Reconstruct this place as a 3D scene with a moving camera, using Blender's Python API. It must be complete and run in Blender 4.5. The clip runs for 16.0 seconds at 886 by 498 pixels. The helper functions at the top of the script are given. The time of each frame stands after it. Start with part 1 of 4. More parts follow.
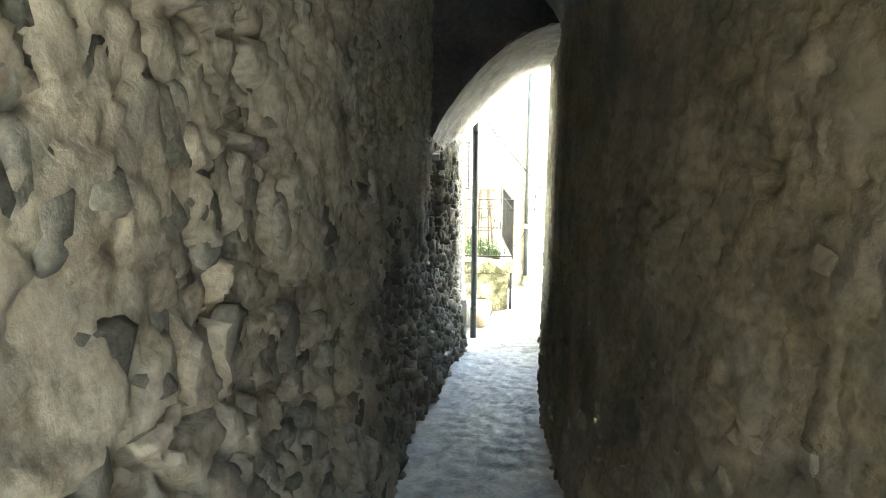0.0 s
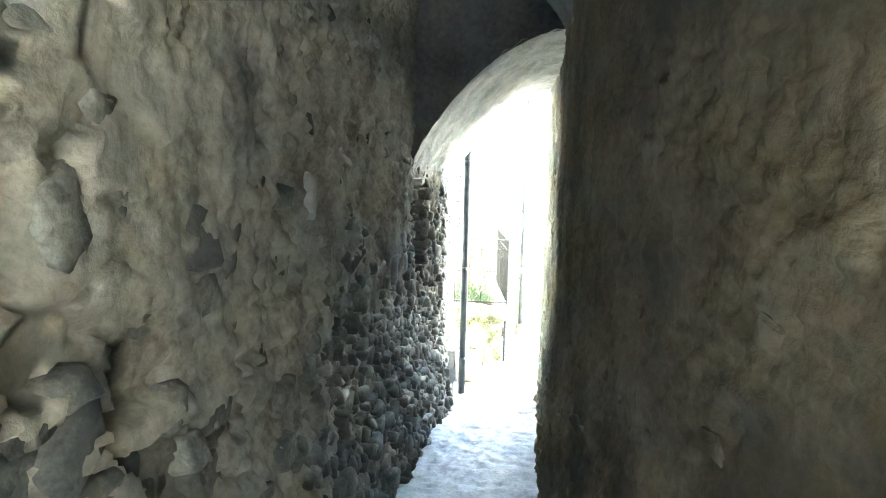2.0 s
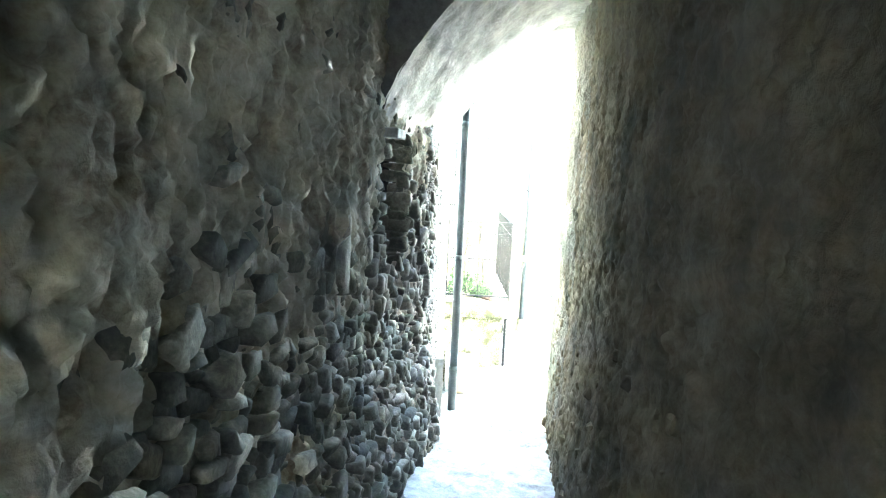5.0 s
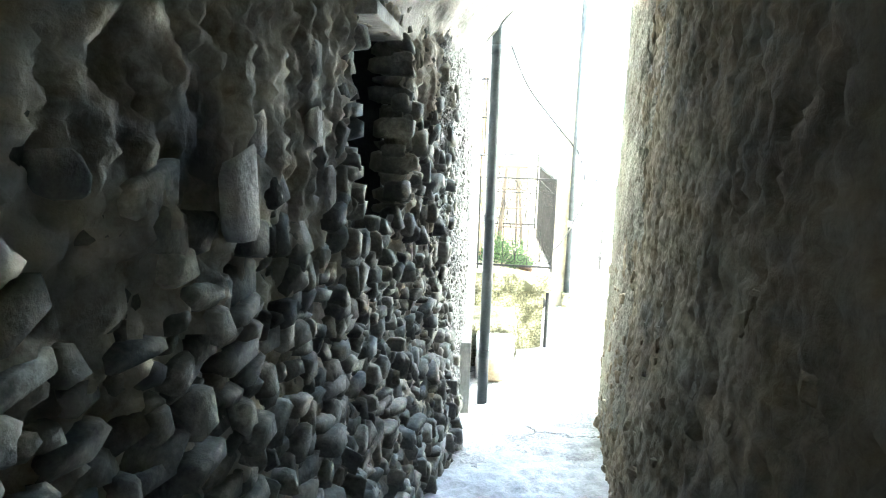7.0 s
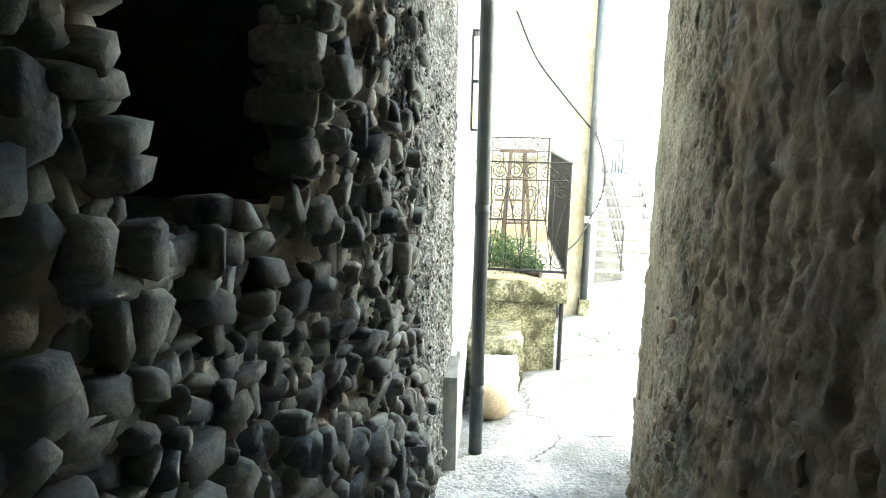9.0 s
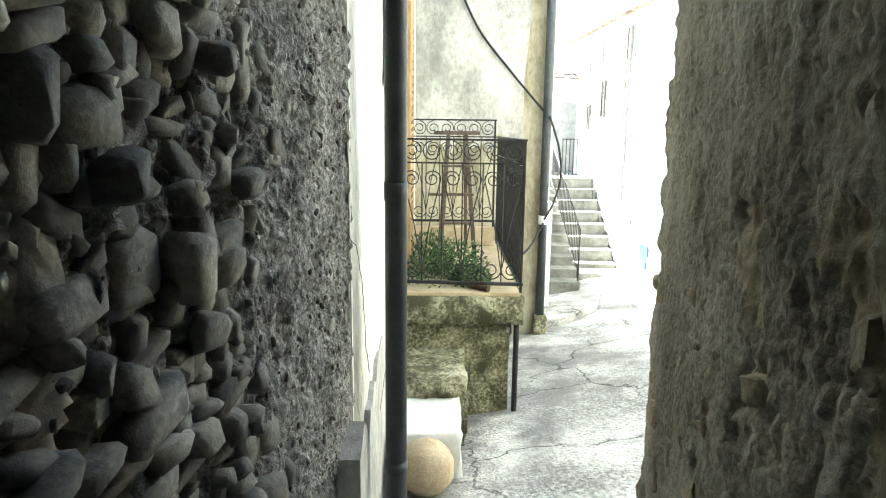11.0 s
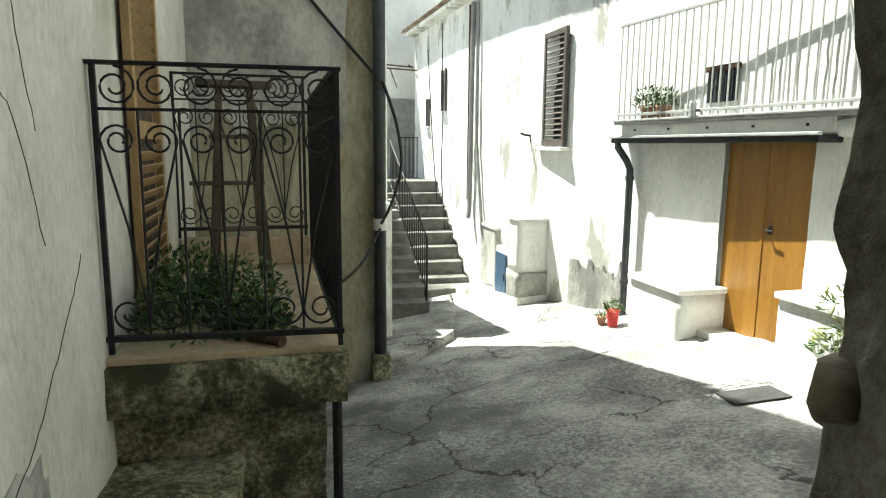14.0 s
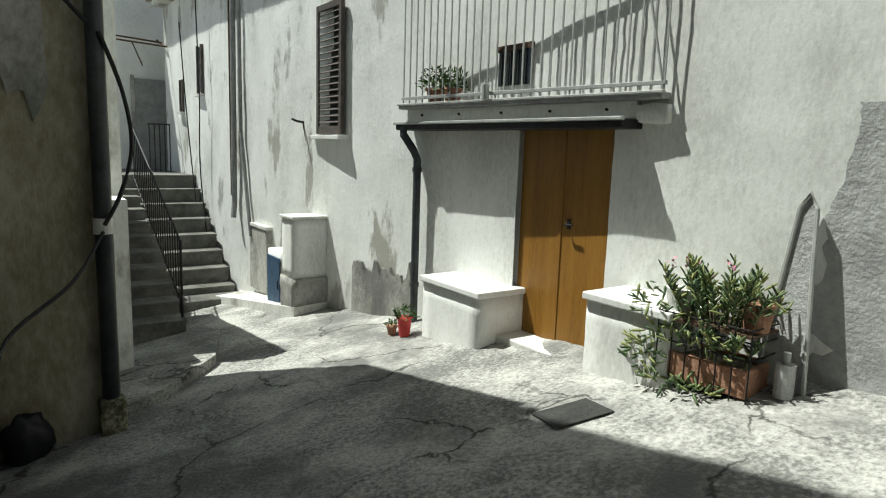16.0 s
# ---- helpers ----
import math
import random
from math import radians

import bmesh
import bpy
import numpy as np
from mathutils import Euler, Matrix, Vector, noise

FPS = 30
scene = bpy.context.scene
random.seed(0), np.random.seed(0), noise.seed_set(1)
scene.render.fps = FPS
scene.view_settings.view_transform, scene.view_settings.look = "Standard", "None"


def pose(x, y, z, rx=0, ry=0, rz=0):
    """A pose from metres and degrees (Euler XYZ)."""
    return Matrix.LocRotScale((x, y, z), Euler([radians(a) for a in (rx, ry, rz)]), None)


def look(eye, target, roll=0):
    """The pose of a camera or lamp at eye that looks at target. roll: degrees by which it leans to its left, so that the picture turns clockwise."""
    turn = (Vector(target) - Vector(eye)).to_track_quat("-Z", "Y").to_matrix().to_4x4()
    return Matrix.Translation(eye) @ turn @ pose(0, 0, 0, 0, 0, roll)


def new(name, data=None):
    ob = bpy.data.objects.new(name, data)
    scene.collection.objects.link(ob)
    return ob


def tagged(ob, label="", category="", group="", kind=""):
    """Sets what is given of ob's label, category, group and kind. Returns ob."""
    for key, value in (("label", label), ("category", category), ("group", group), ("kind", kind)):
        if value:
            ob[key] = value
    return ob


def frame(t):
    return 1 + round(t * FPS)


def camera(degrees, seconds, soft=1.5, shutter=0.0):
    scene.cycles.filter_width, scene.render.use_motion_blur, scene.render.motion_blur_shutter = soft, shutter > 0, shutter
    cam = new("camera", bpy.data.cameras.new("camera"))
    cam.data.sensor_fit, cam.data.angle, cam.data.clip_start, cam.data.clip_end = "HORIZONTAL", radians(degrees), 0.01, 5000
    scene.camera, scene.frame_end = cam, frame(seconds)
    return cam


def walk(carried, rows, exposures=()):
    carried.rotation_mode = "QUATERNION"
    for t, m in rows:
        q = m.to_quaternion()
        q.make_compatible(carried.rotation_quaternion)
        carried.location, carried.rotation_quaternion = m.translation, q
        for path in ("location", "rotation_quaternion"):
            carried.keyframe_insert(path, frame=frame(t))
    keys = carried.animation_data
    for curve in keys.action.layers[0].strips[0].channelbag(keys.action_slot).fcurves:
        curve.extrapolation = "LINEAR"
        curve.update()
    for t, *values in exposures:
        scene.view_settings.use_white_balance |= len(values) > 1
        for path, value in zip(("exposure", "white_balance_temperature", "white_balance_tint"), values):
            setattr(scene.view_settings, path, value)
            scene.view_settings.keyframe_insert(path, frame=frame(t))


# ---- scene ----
# camera and its walk
cam = camera(69.3, 16.0, 1.1)
METRES, EYE, TILT, LEAN, TURN = 12.0, 1.5, 0.0, 0.0, 0.0
ROWS = [
    (0.0, 0.0, 0.0, 0.0, 0.04, -11.63, -0.22),
    (0.5, 0.0028, 0.0217, -0.0062, 0.36, -11.73, -0.56),
    (1.0, 0.007, 0.046, -0.0105, 1.23, -9.62, -0.82),
    (1.5, 0.0073, 0.0719, -0.0182, -0.22, -7.28, -0.71),
    (2.0, 0.0118, 0.0982, -0.0234, -0.18, -7.53, -1.43),
    (2.5, 0.0112, 0.1256, -0.0266, 0.39, -7.89, -2.66),
    (3.0, 0.0071, 0.1529, -0.0302, -1.12, -9.68, -2.67),
    (3.5, 0.0101, 0.1793, -0.0347, -1.4, -8.4, -2.61),
    (4.0, 0.0128, 0.2073, -0.0378, -1.82, -8.27, -2.78),
    (6.5, 0.0324, 0.3605, -0.0686, 2.75, -11.18, -2.25),
    (7.0, 0.0357, 0.3937, -0.078, 3.26, -11.57, -1.65),
    (7.5, 0.0416, 0.4281, -0.0832, 5.25, -11.5, -0.96),
    (8.0, 0.0474, 0.4621, -0.0906, 5.6, -12.01, -1.51),
    (8.5, 0.0508, 0.4971, -0.0966, 5.52, -12.3, -0.76),
    (9.0, 0.0531, 0.5339, -0.1036, 4.42, -11.67, -0.93),
    (9.5, 0.052, 0.5715, -0.1123, 1.61, -11.32, -0.75),
    (12.0, 0.0774, 0.755, -0.15, -2.49, -10.07, -0.63),
    (12.5, 0.0824, 0.7903, -0.1545, -6.81, -9.92, -0.68),
    (13.0, 0.0891, 0.8223, -0.16, -10.57, -9.77, -1.04),
    (13.5, 0.0941, 0.8547, -0.168, -14.29, -9.42, -0.93),
    (14.0, 0.102, 0.881, -0.1733, -14.65, -9.04, -0.56),
    (14.5, 0.1076, 0.9069, -0.1776, -17.38, -10.02, -1.28),
    (15.0, 0.112, 0.9284, -0.1785, -22.27, -11.77, -0.92),
    (15.5, 0.121, 0.947, -0.1819, -28.6, -9.41, -1.25),
    (16.0, 0.1352, 0.9645, -0.1846, -34.5, -8.73, -1.84),
]
EXPOSURES = [(0.0, 6.65, 6750, 1), (1.0, 7.2, 6450, 1), (2.5, 7.85, 5950, -1), (4.0, 8.05, 5750, -2), (6.5, 7.25, 5900, 0), (8.0, 6.4, 6150, 1), (9.5, 5.3, 6250, 1), (11.8, 3.9, 6400, 0), (12.5, 3.5, 6500, -1), (13.0, 2.95, 6500, -2),
    (14.0, 1.8, 6450, -2), (14.5, 1.4, 6400, -1), (15.0, 0.82, 6350, -1), (16.0, 0.36, 6250, 0)]
walk(cam, [(t, pose(0, 0, EYE, TILT, LEAN, TURN) @ pose(METRES * x, METRES * y, METRES * z, 90 + pitch, roll, yaw)) for t, x, y, z, yaw, pitch, roll in ROWS], EXPOSURES)

# world and sun
SUN = Vector((-0.33, 0.40, 1.0)).normalized()
world = bpy.data.worlds.new("sky")
scene.world = world
world.use_nodes = True
wn = world.node_tree
sky = wn.nodes.new("ShaderNodeTexSky")
sky.sky_type, sky.sun_disc = "NISHITA", False
sky.sun_elevation = math.asin(SUN.z)
sky.sun_rotation = math.atan2(SUN.x, SUN.y)
wn.links.new(sky.outputs[0], wn.nodes["Background"].inputs[0])
wn.nodes["Background"].inputs[1].default_value = 0.048
sun = new("sun", bpy.data.lights.new("sun", "SUN"))
sun.data.energy, sun.data.angle, sun.data.color = 5.0, radians(0.5), (1.0, 0.96, 0.9)
sun.matrix_world = look(SUN * 30, (0, 0, 0))


# materials
def ramp_set(node, stops):
    el = node.color_ramp.elements
    while len(el) < len(stops):
        el.new(0.5)
    for e, (p, c) in zip(el, stops):
        e.position, e.color = p, (*c, 1)


def material(name, stops, scale=3.0, rough=0.85, bump=0.3, fine=40.0, metal=0.0, stains=None, stain_scale=1.2, stain_at=(0.55, 0.7), piece=0.0, stretch=(1, 1, 1), spec=0.3, distance=0.02, grit=0.7, cracks=0.0, pebbles=0.0, depth=0.6):
    m = bpy.data.materials.new(name)
    m.use_nodes = True
    nt = m.node_tree
    b = nt.nodes["Principled BSDF"]
    b.inputs["Roughness"].default_value, b.inputs["Metallic"].default_value = rough, metal
    b.inputs["Specular IOR Level"].default_value = spec
    co = nt.nodes.new("ShaderNodeTexCoord")
    mp = nt.nodes.new("ShaderNodeMapping")
    mp.inputs["Scale"].default_value = stretch
    geo = nt.nodes.new("ShaderNodeNewGeometry")
    nt.links.new(geo.outputs["Position"], mp.inputs[0])

    def tex(sc, detail, rgh=0.6):
        n = nt.nodes.new("ShaderNodeTexNoise")
        n.inputs["Scale"].default_value, n.inputs["Detail"].default_value, n.inputs["Roughness"].default_value = sc, detail, rgh
        nt.links.new(mp.outputs[0], n.inputs["Vector"])
        return n
    big, small = tex(scale, 6), tex(fine, 5, 0.7)
    mix = nt.nodes.new("ShaderNodeMath")
    mix.operation = "MULTIPLY_ADD"
    nt.links.new(small.outputs[0], mix.inputs[0])
    mix.inputs[1].default_value = grit
    nt.links.new(big.outputs[0], mix.inputs[2])
    sub = nt.nodes.new("ShaderNodeMath")
    sub.operation = "SUBTRACT"
    nt.links.new(mix.outputs[0], sub.inputs[0])
    sub.inputs[1].default_value = grit / 2
    src = sub.outputs[0]
    if piece:
        inf = nt.nodes.new("ShaderNodeObjectInfo")
        ad = nt.nodes.new("ShaderNodeMath")
        ad.operation = "ADD"
        nt.links.new(inf.outputs["Random"], ad.inputs[0])
        nt.links.new(geo.outputs["Random Per Island"], ad.inputs[1])
        fr = nt.nodes.new("ShaderNodeMath")
        fr.operation = "FRACT"
        nt.links.new(ad.outputs[0], fr.inputs[0])
        ma = nt.nodes.new("ShaderNodeMath")
        ma.operation = "MULTIPLY_ADD"
        nt.links.new(fr.outputs[0], ma.inputs[0])
        ma.inputs[1].default_value = piece
        nt.links.new(src, ma.inputs[2])
        sb = nt.nodes.new("ShaderNodeMath")
        sb.operation = "SUBTRACT"
        nt.links.new(ma.outputs[0], sb.inputs[0])
        sb.inputs[1].default_value = piece / 2
        src = sb.outputs[0]
    rp = nt.nodes.new("ShaderNodeValToRGB")
    ramp_set(rp, stops)
    nt.links.new(src, rp.inputs[0])
    col = rp.outputs[0]
    if stains:
        st = tex(stain_scale, 8, 0.65)
        sr = nt.nodes.new("ShaderNodeValToRGB")
        ramp_set(sr, [(stain_at[0], (0, 0, 0)), (stain_at[1], (1, 1, 1))])
        nt.links.new(st.outputs[0], sr.inputs[0])
        mc = nt.nodes.new("ShaderNodeMix")
        mc.data_type = "RGBA"
        nt.links.new(sr.outputs[0], mc.inputs["Factor"])
        nt.links.new(col, mc.inputs[6])
        mc.inputs[7].default_value = (*stains, 1)
        col = mc.outputs[2]
    if cracks:
        wob = nt.nodes.new("ShaderNodeVectorMath")
        wob.operation = "MULTIPLY_ADD"
        nt.links.new(tex(1.7, 5).outputs["Color"], wob.inputs[0])
        wob.inputs[1].default_value = (0.7, 0.7, 0.7)
        nt.links.new(mp.outputs[0], wob.inputs[2])
        vo = nt.nodes.new("ShaderNodeTexVoronoi")
        vo.feature = "DISTANCE_TO_EDGE"
        vo.inputs["Scale"].default_value = cracks
        nt.links.new(wob.outputs[0], vo.inputs["Vector"])
        vr = nt.nodes.new("ShaderNodeValToRGB")
        ramp_set(vr, [(0.004, (1, 1, 1)), (0.014, (0, 0, 0))])
        nt.links.new(vo.outputs["Distance"], vr.inputs[0])
        gate = nt.nodes.new("ShaderNodeMath")
        gate.operation = "MULTIPLY"
        nt.links.new(vr.outputs[0], gate.inputs[0])
        gr = nt.nodes.new("ShaderNodeValToRGB")
        ramp_set(gr, [(0.44, (0, 0, 0)), (0.54, (0.9, 0.9, 0.9))])
        nt.links.new(tex(0.9, 3).outputs[0], gr.inputs[0])
        nt.links.new(gr.outputs[0], gate.inputs[1])
        cm = nt.nodes.new("ShaderNodeMix")
        cm.data_type = "RGBA"
        nt.links.new(gate.outputs[0], cm.inputs["Factor"])
        nt.links.new(col, cm.inputs[6])
        cm.inputs[7].default_value = (0.05, 0.048, 0.042, 1)
        col = cm.outputs[2]
    nt.links.new(col, b.inputs["Base Color"])
    if bump:
        bp = nt.nodes.new("ShaderNodeBump")
        bp.inputs["Strength"].default_value, bp.inputs["Distance"].default_value = bump, distance
        height = mix.outputs[0]
        if pebbles:
            pv = nt.nodes.new("ShaderNodeVectorMath")
            pv.operation = "MULTIPLY_ADD"
            nt.links.new(tex(pebbles * 0.5, 3).outputs["Color"], pv.inputs[0])
            pv.inputs[1].default_value = (0.5 / pebbles,) * 3
            nt.links.new(mp.outputs[0], pv.inputs[2])
            pb = nt.nodes.new("ShaderNodeTexVoronoi")
            pb.inputs["Scale"].default_value = pebbles
            nt.links.new(pv.outputs[0], pb.inputs["Vector"])
            pm = nt.nodes.new("ShaderNodeMath")
            pm.operation = "MULTIPLY_ADD"
            nt.links.new(pb.outputs["Distance"], pm.inputs[0])
            pm.inputs[1].default_value = -depth
            nt.links.new(height, pm.inputs[2])
            height = pm.outputs[0]
        nt.links.new(height, bp.inputs["Height"])
        nt.links.new(bp.outputs[0], b.inputs["Normal"])
    return m


MORTAR = material("rubble mortar", [(0.3, (0.24, 0.205, 0.155)), (0.5, (0.41, 0.365, 0.285)), (0.7, (0.53, 0.485, 0.395))], 3, 0.95, 0.45, 28, stains=(0.15, 0.14, 0.125), stain_scale=1.6, stain_at=(0.55, 0.68), distance=0.02, pebbles=13.0, depth=0.8)
STONE = material("field stone", [(0.2, (0.085, 0.083, 0.072)), (0.45, (0.165, 0.158, 0.132)), (0.62, (0.245, 0.232, 0.19)), (0.85, (0.40, 0.38, 0.32))], 5, 0.88, 0.4, 40, piece=0.38, grit=0.6, stains=(0.13, 0.125, 0.11), stain_scale=7.0, stain_at=(0.52, 0.62))
BROWNWALL = material("old brown render", [(0.3, (0.16, 0.13, 0.088)), (0.5, (0.275, 0.228, 0.157)), (0.7, (0.385, 0.325, 0.235))], 2.2, 0.92, 0.5, 30, stains=(0.16, 0.145, 0.12), stain_scale=1.3, stain_at=(0.5, 0.66), grit=0.6, distance=0.025, pebbles=13.0, depth=0.9)
GREYBROWN = material("pitted grey-brown render", [(0.3, (0.17, 0.155, 0.12)), (0.5, (0.285, 0.262, 0.21)), (0.7, (0.39, 0.365, 0.30))], 2.2, 0.92, 0.6, 42, stains=(0.15, 0.135, 0.105), stain_scale=1.6, stain_at=(0.52, 0.68), grit=0.9, pebbles=32.0, depth=0.7)
PEBBLE = material("pebble-dashed grey render", [(0.25, (0.10, 0.10, 0.092)), (0.5, (0.26, 0.255, 0.23)), (0.75, (0.5, 0.49, 0.45))], 3, 0.95, 1.0, 30, grit=1.4, distance=0.05, pebbles=28.0, depth=0.8)
# Even dark render of the vault, inner arch face and roof slabs.
DARKRENDER = material("dark tunnel render", [(0.3, (0.09, 0.085, 0.08)), (0.7, (0.22, 0.21, 0.2))], 1.5, 0.9, 0.6, 18)
ARCHSTONE = material("arch rubble", [(0.3, (0.3, 0.28, 0.25)), (0.7, (0.55, 0.52, 0.47))], 4, 0.9, 0.9, 30)
PATH = material("worn path concrete", [(0.3, (0.2, 0.2, 0.19)), (0.7, (0.42, 0.42, 0.41))], 5, 0.55, 0.5, 35, spec=0.4)
GROUND = material("patched yard concrete", [(0.34, (0.17, 0.17, 0.158)), (0.5, (0.36, 0.355, 0.33)), (0.66, (0.53, 0.52, 0.48))], 1.3, 0.9, 0.7, 30, stains=(0.17, 0.168, 0.158), stain_scale=0.9, stain_at=(0.48, 0.62), grit=1.0, cracks=0.75, pebbles=34.0, depth=0.5)
WHITE = material("limewashed plaster", [(0.3, (0.6, 0.6, 0.57)), (0.5, (0.75, 0.75, 0.72)), (0.7, (0.82, 0.82, 0.8))], 1.2, 0.9, 0.22, 30, stains=(0.46, 0.45, 0.42), stain_scale=0.9, stain_at=(0.66, 0.76), stretch=(1, 1, 0.5))
OLDWHITE = material("peeling pale plaster", [(0.3, (0.5, 0.5, 0.46)), (0.5, (0.66, 0.66, 0.62)), (0.7, (0.78, 0.78, 0.74))], 1.4, 0.92, 0.5, 25, stains=(0.34, 0.33, 0.29), stain_scale=1.5, stain_at=(0.54, 0.62), stretch=(1, 1, 0.45))
LANEWHITE = material("peeling whitewash", [(0.3, (0.58, 0.58, 0.55)), (0.5, (0.74, 0.74, 0.71)), (0.7, (0.82, 0.82, 0.8))], 1.2, 0.9, 0.4, 30, stains=(0.38, 0.37, 0.33), stain_scale=1.6, stain_at=(0.57, 0.63), stretch=(1, 1, 0.4))
GREYWALL = material("weathered grey render", [(0.3, (0.2, 0.2, 0.185)), (0.5, (0.36, 0.35, 0.32)), (0.7, (0.5, 0.49, 0.45))], 1.6, 0.95, 0.5, 22, stains=(0.15, 0.15, 0.14), stain_scale=1.0, stain_at=(0.5, 0.68), stretch=(1, 1, 0.6))
YELLOWISH = material("ochre stained plaster", [(0.3, (0.20, 0.175, 0.11)), (0.5, (0.32, 0.29, 0.205)), (0.7, (0.43, 0.40, 0.31))], 1.3, 0.92, 0.5, 25, stains=(0.13, 0.12, 0.085), stain_scale=1.4, stain_at=(0.52, 0.66), stretch=(1, 1, 0.4))
ROUGHGREY = material("rough grey cement render", [(0.3, (0.3, 0.3, 0.3)), (0.7, (0.47, 0.47, 0.46))], 4, 0.95, 1.0, 22)
MOSSY = material("mossy masonry", [(0.3, (0.07, 0.07, 0.045)), (0.5, (0.2, 0.19, 0.11)), (0.7, (0.42, 0.40, 0.3))], 4, 0.95, 1.0, 32, stains=(0.06, 0.058, 0.03), stain_scale=2.2, stain_at=(0.5, 0.6), grit=1.2)
IRON = material("black wrought iron", [(0.3, (0.012, 0.012, 0.013)), (0.7, (0.035, 0.033, 0.032))], 20, 0.55, 0.2, 90, metal=0.3)
RUST = material("rusty iron", [(0.3, (0.05, 0.03, 0.02)), (0.7, (0.13, 0.08, 0.05))], 20, 0.7, 0.2, 90, metal=0.2)
PIPE = material("dark grey pipe", [(0.3, (0.035, 0.04, 0.043)), (0.7, (0.065, 0.072, 0.075))], 8, 0.5, 0.1, 60)
GREYPIPE = material("grey plastic pipe", [(0.3, (0.2, 0.2, 0.2)), (0.7, (0.32, 0.32, 0.31))], 8, 0.6, 0.1, 60)
GALV = material("pale galvanised bars", [(0.3, (0.34, 0.35, 0.34)), (0.7, (0.5, 0.5, 0.48))], 10, 0.5, 0.1, 60, metal=0.2)
DOORWOOD = material("orange varnished wood", [(0.3, (0.18, 0.083, 0.013)), (0.5, (0.25, 0.12, 0.020)), (0.7, (0.29, 0.147, 0.028))], 2.5, 0.42, 0.15, 40, stretch=(3, 3, 0.25))
SHUTTER = material("dark brown shutter paint", [(0.3, (0.055, 0.045, 0.04)), (0.7, (0.12, 0.1, 0.09))], 8, 0.6, 0.2, 50)
GOLDWOOD = material("faded golden wood", [(0.3, (0.24, 0.15, 0.065)), (0.7, (0.40, 0.28, 0.14))], 8, 0.6, 0.2, 50, stretch=(1, 1, 0.3))
OLDWOOD = material("old brown wood", [(0.3, (0.05, 0.038, 0.028)), (0.7, (0.12, 0.092, 0.07))], 8, 0.75, 0.3, 50, stretch=(1, 1, 0.25))
LEAF = material("green leaves", [(0.2, (0.025, 0.06, 0.018)), (0.6, (0.06, 0.11, 0.03)), (0.9, (0.1, 0.16, 0.05))], 12, 0.6, 0, 60, piece=0.6)
SUCC = material("succulent leaves", [(0.2, (0.05, 0.09, 0.04)), (0.5, (0.12, 0.17, 0.07)), (0.9, (0.32, 0.33, 0.12))], 12, 0.5, 0, 60, piece=0.7)
FLOWER = material("pink petals", [(0.3, (0.5, 0.2, 0.3)), (0.7, (0.7, 0.4, 0.45))], 30, 0.6, 0)
TERRA = material("terracotta", [(0.3, (0.26, 0.13, 0.08)), (0.7, (0.42, 0.24, 0.16))], 9, 0.85, 0.3, 50)
REDPOT = material("red plastic", [(0.3, (0.4, 0.03, 0.03)), (0.7, (0.55, 0.07, 0.06))], 9, 0.5, 0)
BLUE = material("blue painted metal", [(0.3, (0.03, 0.06, 0.11)), (0.7, (0.07, 0.12, 0.19))], 9, 0.55, 0.1)
TILE = material("clay roof tile", [(0.3, (0.2, 0.16, 0.13)), (0.7, (0.36, 0.31, 0.26))], 6, 0.9, 0.4, 40, piece=0.4)
STEPST = material("grey stone steps", [(0.3, (0.10, 0.10, 0.09)), (0.7, (0.21, 0.205, 0.185))], 3, 0.9, 0.6, 30, stains=(0.08, 0.08, 0.065), stain_scale=2.5, stain_at=(0.52, 0.66))
WESTWALL = material("cracked pale plaster", [(0.3, (0.44, 0.43, 0.37)), (0.5, (0.58, 0.57, 0.51)), (0.7, (0.70, 0.69, 0.64))], 1.1, 0.92, 0.5, 25, stains=(0.36, 0.34, 0.27), stain_scale=0.9, stain_at=(0.52, 0.7), stretch=(1, 1, 0.5), pebbles=40.0, depth=0.4)
MARBLE = material("pale stone slab", [(0.3, (0.55, 0.55, 0.52)), (0.7, (0.75, 0.75, 0.72))], 3, 0.7, 0.3, 30)
SAND = material("tan stone", [(0.3, (0.35, 0.27, 0.17)), (0.7, (0.52, 0.43, 0.3))], 6, 0.9, 0.5, 30)
BLACKBAG = material("black plastic", [(0.3, (0.008, 0.008, 0.009)), (0.7, (0.02, 0.02, 0.022))], 9, 0.4, 0.2)
WIRE = material("black cable", [(0.3, (0.012, 0.012, 0.012)), (0.7, (0.025, 0.025, 0.025))], 9, 0.6, 0)
# Near-black; paints in the shade of niche and shutter backing, also cracks and plate.
DARK = material("near-black matte fill", [(0.3, (0.03, 0.03, 0.03)), (0.7, (0.06, 0.06, 0.055))], 5, 0.95, 0.3)
GLASS = material("dark window glass", [(0.3, (0.02, 0.025, 0.03)), (0.7, (0.04, 0.045, 0.05))], 2, 0.08, 0, spec=0.6)


# mesh helpers
def mesh_from(name, verts, faces, mat, smooth=False):
    me = bpy.data.meshes.new(name)
    me.from_pydata(verts, [], faces)
    me.materials.append(mat)
    if smooth:
        me.polygons.foreach_set("use_smooth", [True] * len(me.polygons))
    me.update()
    return me


def part(name, bm, mat, parent=None, label="", smooth=False, m=None):
    me = bpy.data.meshes.new(name)
    bmesh.ops.recalc_face_normals(bm, faces=bm.faces)
    bm.to_mesh(me)
    bm.free()
    me.materials.append(mat)
    if smooth:
        me.polygons.foreach_set("use_smooth", [True] * len(me.polygons))
    ob = new(name, me)
    if parent:
        ob.parent = parent
    if m is not None:
        ob.matrix_basis = m
    if label:
        ob["label"] = label
    return ob


